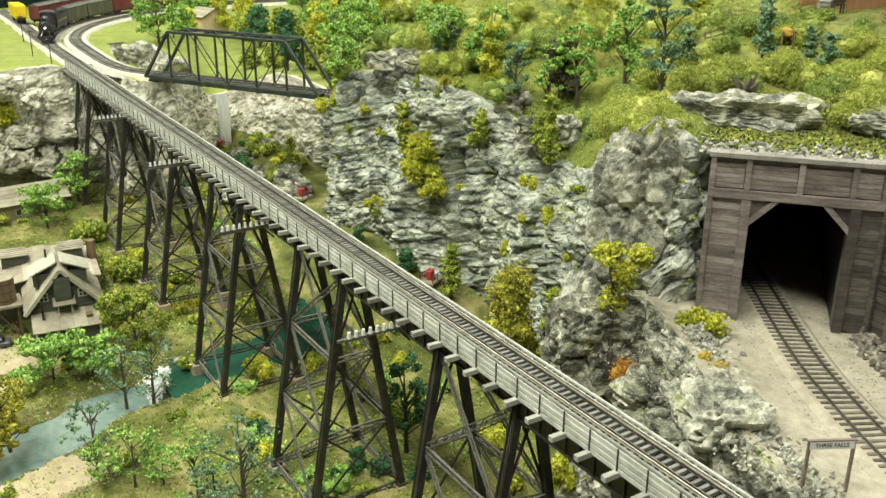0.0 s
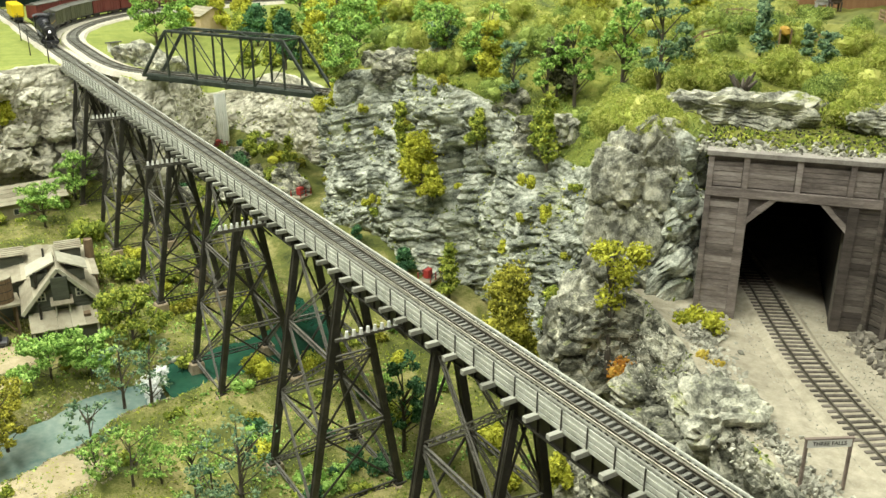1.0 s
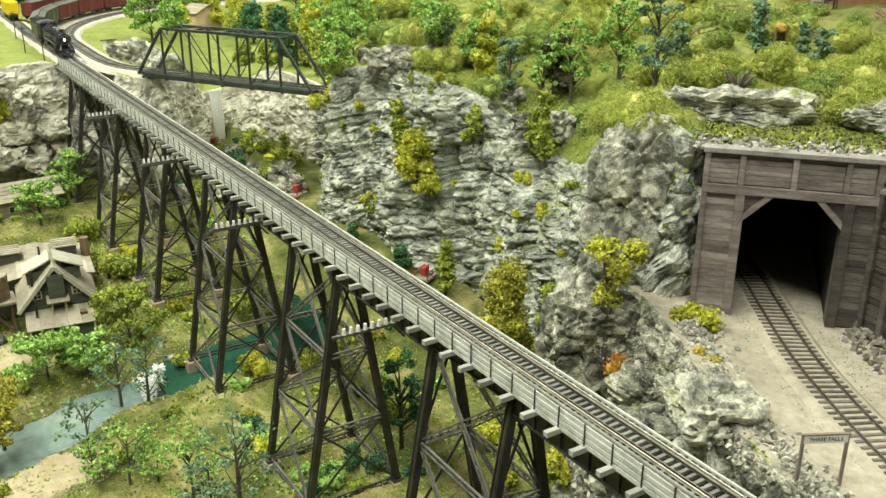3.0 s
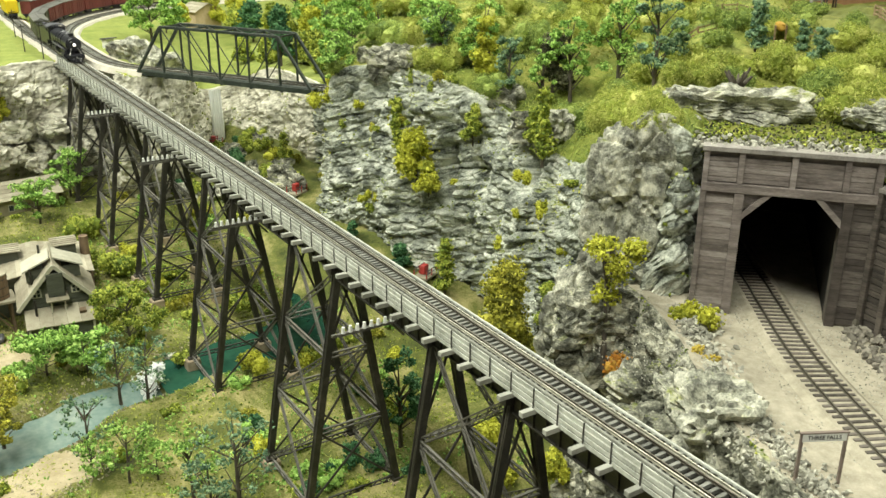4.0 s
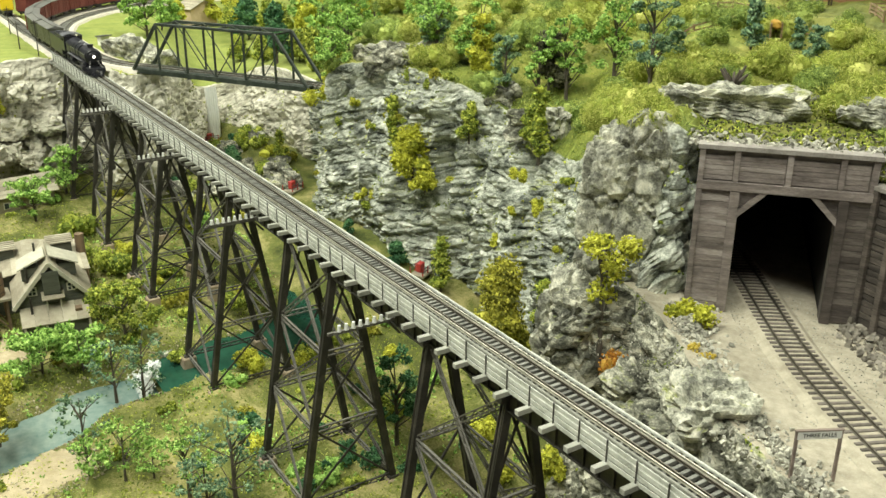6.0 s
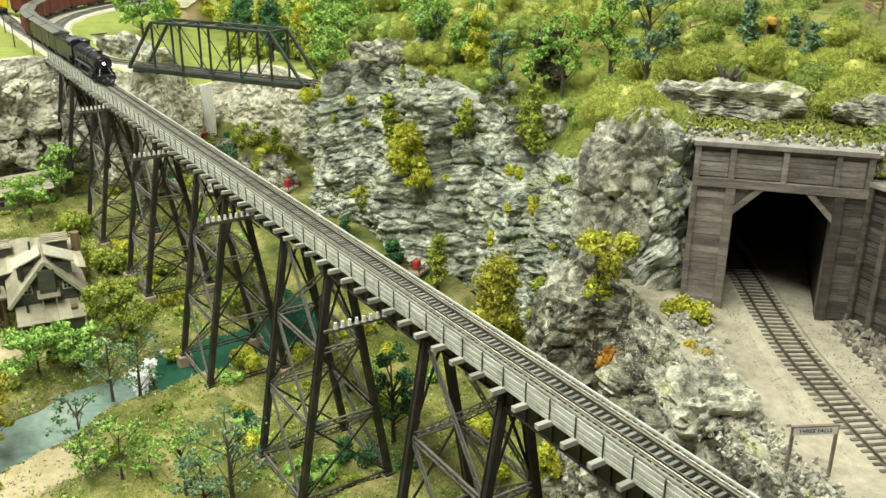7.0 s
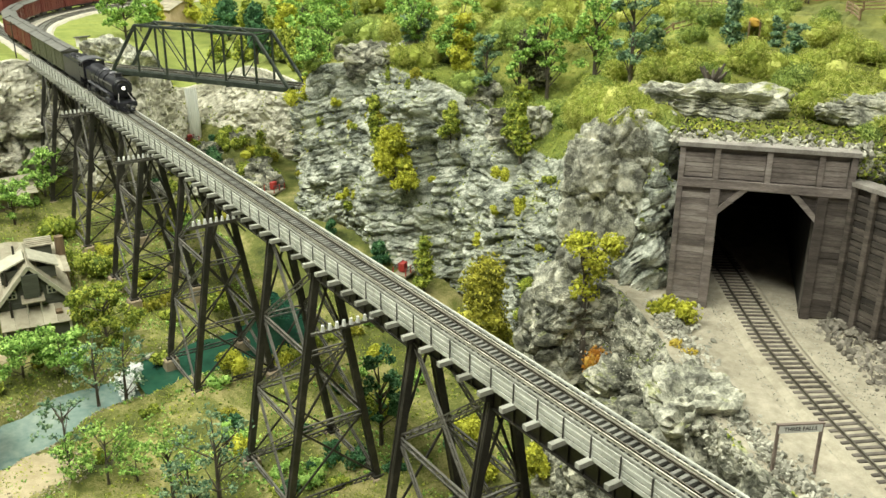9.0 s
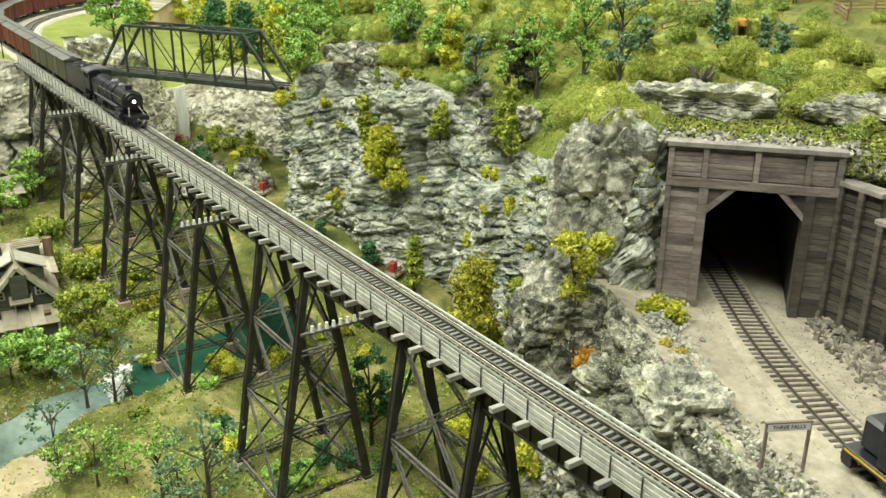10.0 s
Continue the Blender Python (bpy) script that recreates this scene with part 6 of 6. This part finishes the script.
cot = thing("cottage", "low tan cottage with a bleached roof under the far bank", "house", (1640, 178, -262), turn=-84)
part("wall", gable_walls(170, 70, 40, 62), surf("tan_clapboard", [(0.24, 0.21, 0.14), (0.36, 0.32, 0.22)], 60, 0.85, 0.3), cot)
roof_strips(cot, 170, 70, 40, 62, 8, SHINGLE, 5)
for k in range(3):
    part("window", one(box, (-50 + 46 * k, -35.6, 20), (11, 1.4, 13)), TRIM, cot)
    part("pane", one(box, (-50 + 46 * k, -36.2, 20), (8, 1.2, 10)), GLASS, cot)
part("door", one(box, (25, -35.6, 13), (10, 1.4, 24)), BROWNWOOD, cot)

# farm on the hill
BARNRED = surf("faded_barn_boards", [(0.28, 0.14, 0.07), (0.44, 0.25, 0.14)], 60, 0.85, 0.4, stretch=(3, 3, 0.4), spread=0.5)
FENCE = surf("weathered_fence_wood", [(0.24, 0.16, 0.09), (0.40, 0.29, 0.18)], 60, 0.85, 0.3, per=0.4)
barn = thing("barn", "faded orange-brown plank barn with open doors on the hill", "barn", (650, -880, 166), turn=-128)
part("wall", gable_walls(150, 120, 70, 120), BARNRED, barn)
roof_strips(barn, 150, 120, 70, 120, 8, SHINGLE, 5)
for k in range(26):
    part("board", one(box, (-75.8, -58 + k * 4.64, 35), (1, 4.2, 69)), BARNRED, barn)
# near-black panel on the closed wall paints the shade inside the open door
part("doorway", one(box, (-76.2, 6, 24), (1.6, 26, 48)), LINING, barn)
part("door_leaf", one(box, (-78, -22, 24), (1.6, 26, 48), None, 0.3), BARNRED, barn)


def fence(label, pts, posts, rails, h):
    t = thing("rail_fence", label, "fence", (0, 0, 0), "farm fences")
    w = Way(pts)
    ss = np.linspace(4, w.length - 4, posts)
    P = []
    for s in ss:
        x, y = w.at(s)
        z = hill_top(x, y)
        P.append((x, y, z))
        part("post", one(box, (x, y, z + h / 2 - 3), (2.2, 2.2, h + 6)), FENCE, t)
    for a, b in zip(P, P[1:]):
        for k in range(rails):
            o = h * (k + 0.7) / rails
            part("fence_rail", one(beam, (a[0], a[1], a[2] + o), (b[0], b[1], b[2] + o), 1.2, 1.8), FENCE, t)
    return t


def hill_top(x, y):
    best = -999
    for nm in ("hill_tunnel", "cliff_main"):
        ob = bpy.data.objects[nm]
        hit, p, n, i = ob.ray_cast(Vector((x * MM, y * MM, 1.0)), Vector((0, 0, -1)))
        if hit:
            best = max(best, p.z * 1000)
    return best if best > -999 else 165


bpy.context.view_layer.update()
fence("weathered two-rail fence across the hill meadow", [(610, -480), (530, -510), (470, -560), (420, -620)], 11, 2, 12)
fence("weathered rail fence before the barn", [(470, -735), (520, -790), (430, -850)], 7, 3, 14)
fence("weathered rail fence beside the meadow", [(720, -620), (640, -640), (560, -650)], 8, 2, 12)
hay = thing("feed_rack", "brown slatted timber feed rack in the meadow", "feed rack", (474, -535, hill_top(474, -535)), turn=-50)
for x in (-9, 9):
    for y in (-6, 6):
        part("post", one(box, (x, y, 9), (2, 2, 20)), FENCE, hay)
for k in range(4):
    for y in (-6, 6):
        part("slat", one(box, (0, y, 3 + k * 4.5), (20, 1.2, 2)), FENCE, hay)
part("hay", stone_mesh((20, 12, 10), 5, 2), LEAF_ORANGE, hay).location = (0, 0, 18 * MM)

HORSE = surf("dark_hide", [(0.05, 0.035, 0.03), (0.12, 0.09, 0.08)], 60, 0.7, 0.1)
GREYHIDE = surf("pale_hide", [(0.35, 0.33, 0.33), (0.5, 0.48, 0.48)], 60, 0.7, 0.1)
for dx, mt, lb in ((0, GREYHIDE, "small pale grey toy horse beside the barn"), (17, HORSE, "small dark brown toy horse beside the barn")):
    x, y = 606 - dx * 0.75, -775 - dx * 0.65
    hz = hill_top(x, y)
    h = thing("toy_horse", lb, "horse figure", (x, y, hz), turn=-120 + dx)
    part("body", stone_mesh((24, 9, 11), 3, 2), mt, h).location = (0, 0, 15 * MM)
    part("neck", one(beam, (9, 0, 17), (15, 0, 25), 3.6, 5), mt, h)
    part("head", one(beam, (13, 0, 25), (20, 0, 22), 3.2, 3.6, (0, 0, 1), 0.6), mt, h)
    for lx in (-8, 8):
        for ly in (-2.6, 2.6):
            part("leg", one(tube, (lx, ly, 0), (lx, ly, 13), 1.1, 1.5, 7), mt, h)

# dead stump on the hill
bm = bmesh.new()
for k in range(7):
    a = k * 0.9
    tube(bm, (0, 0, 10), (12 * math.cos(a), 12 * math.sin(a), 26 + 5 * math.sin(k * 3)), 3, 1, 6)
tube(bm, (0, 0, -4), (0, 0, 14), 6, 3.4, 9)
st = part("tree_stump", bm, BARK)
st.location = (0.330, -0.300, 0.138)
tagged(st, "grey dead stump with broken roots on the hill", "stump")

# poles, hut and small things by the line
for x, y, h in ((1840, 46, 74), (2259, 40, 66), (1990, 60, 60)):
    p = thing("signal_pole", "thin dark pole with a cross arm beside the main line", "pole", (x, y, far_z(x, y)))
    part("mast", one(tube, (0, 0, -6), (0, 0, h), 1.3, 0.9, 8), STEEL, p)
    part("arm", one(box, (0, 0, h - 6), (1.4, 14, 1.6)), STEEL, p)
hut = thing("line_hut", "small white hut with a dark flat roof on the lawn", "hut", (1985, -118, far_z(1985, -118) - 1), turn=20)
part("wall", one(box, (0, 0, 11), (18, 20, 22), None, 0.4), SIGNWHITE, hut)
part("roof", one(box, (-2, 0, 23), (26, 28, 2.4), Matrix.Rotation(radians(6), 4, "Y"), 0.3), GREYTOP, hut)
part("door", one(box, (-9.3, 0, 8), (0.8, 7, 15)), GREYTOP, hut)
REDP = surf("red_machine_paint", [(0.35, 0.03, 0.03), (0.52, 0.06, 0.05)], 60, 0.5, 0.1)
for x, y, z, tn in ((893, -312, -236, 30), (1298, -276, -204, 30), (1725, -262, -202, 10)):
    b = thing("lookout_platform", "railed grey platform with a red seat below the cliff", "platform", (x, y, max(z, valley_z(x, y) + 1)), turn=tn)
    part("deck", one(box, (0, 0, 2), (24, 34, 4), None, 0.5), SHINGLE, b)
    part("seat", one(box, (2, 0, 12), (9, 13, 14), None, 1), REDP, b, "red painted seat")
    for sx in (-11, 11):
        for sy in (-16, 0, 16):
            part("post", one(box, (sx, sy, 9), (1.4, 1.4, 14)), REDP, b)
    for sx in (-11, 11):
        for zz in (10, 15):
            part("handrail", one(box, (sx, 0, zz), (1.2, 34, 1.2)), GREYTOP, b)
pink = thing("cottage", "cream and orange cottage behind the truss bridge", "house", (2430, -480, far_z(2430, -480) - 3), turn=20)
part("wall", gable_walls(70, 90, 50, 70), surf("cream_wall", [(0.52, 0.38, 0.24), (0.66, 0.52, 0.36)], 40, 0.8, 0.2), pink)
roof_strips(pink, 70, 90, 50, 70, 6, SHINGLE, 4)
car = thing("toy_car", "dark model car parked beside the mill", "car", (1098, 288, -284), turn=80)
part("body", one(box, (0, 0, 8), (46, 19, 8), None, 2), GREYTOP, car)
part("cabin", one(box, (-3, 0, 14), (24, 17, 8), None, 2.5), BLACK, car)
for x in (-14, 14):
    for sd in (-1, 1):
        part("wheel", one(tube, (x, sd * 8 - 1.2, 4), (x, sd * 8 + 1.2, 4), 4, 4, 14), BLACK, car)
# weir platform planks
for k in range(3):
    o = part("stone_slab", one(box, (0, 0, 0), (26, 34 - 5 * k, 5), None, 0.8), PALEROCK)
    o.matrix_basis = pose((985 - 18 * k) * MM, (66 + 6 * k) * MM, (-283 - 2 * k) * MM, 0, 0, 20 + 9 * k)
    tagged(o, "pale flat stone slab at the pool edge", "stone slab", "slabs at the pool")
# insulator rack on the viaduct
for bx, by in ((391, 42), (697, 44), (1003, 40), (1340, 40)):
    r = thing("wire_rack", "grey cross arm with pale insulators fixed below the viaduct deck", "cross arm", (bx, by, -26))
    for k in range(2):
        part("arm", one(box, (k * 12, 0, -k * 6), (2.4, 62, 2.4)), LATTICE, r)
    for k in range(9):
        part("insulator", one(tube, (0, -26 + k * 6.5, 1), (0, -26 + k * 6.5, 6.5), 2.0, 1.3, 8), SIGNWHITE, r)
    part("bracket", one(beam, (6, -20, -2), (6, -34, -18), 2, 2), LATTICE, r)

# dark green drapery behind the layout
DRAPE = surf("dark_green_drape", [(0.012, 0.03, 0.024), (0.03, 0.055, 0.045)], 3, 0.95, 0.2, stretch=(4, 4, 0.2))
bm = bmesh.new()
n = 140
for k in range(n):
    y = -2600 + k * 24
    bm.verts.new((3150 + 14 * math.sin(k * 1.3), y, -700)), bm.verts.new((3150 + 14 * math.sin(k * 1.3), y, 700))
bm.verts.ensure_lookup_table()
for k in range(n - 1):
    bm.faces.new([bm.verts[i] for i in (2 * k, 2 * k + 2, 2 * k + 3, 2 * k + 1)])
g = bmesh.ops.solidify(bm, geom=bm.faces[:], thickness=6)
tagged(part("backdrop", bm, DRAPE), "dark green hanging cloth behind the layout", "backdrop", kind="structure")

DIESEL_END = TUNNEL.near_x(30) - 109
motions()
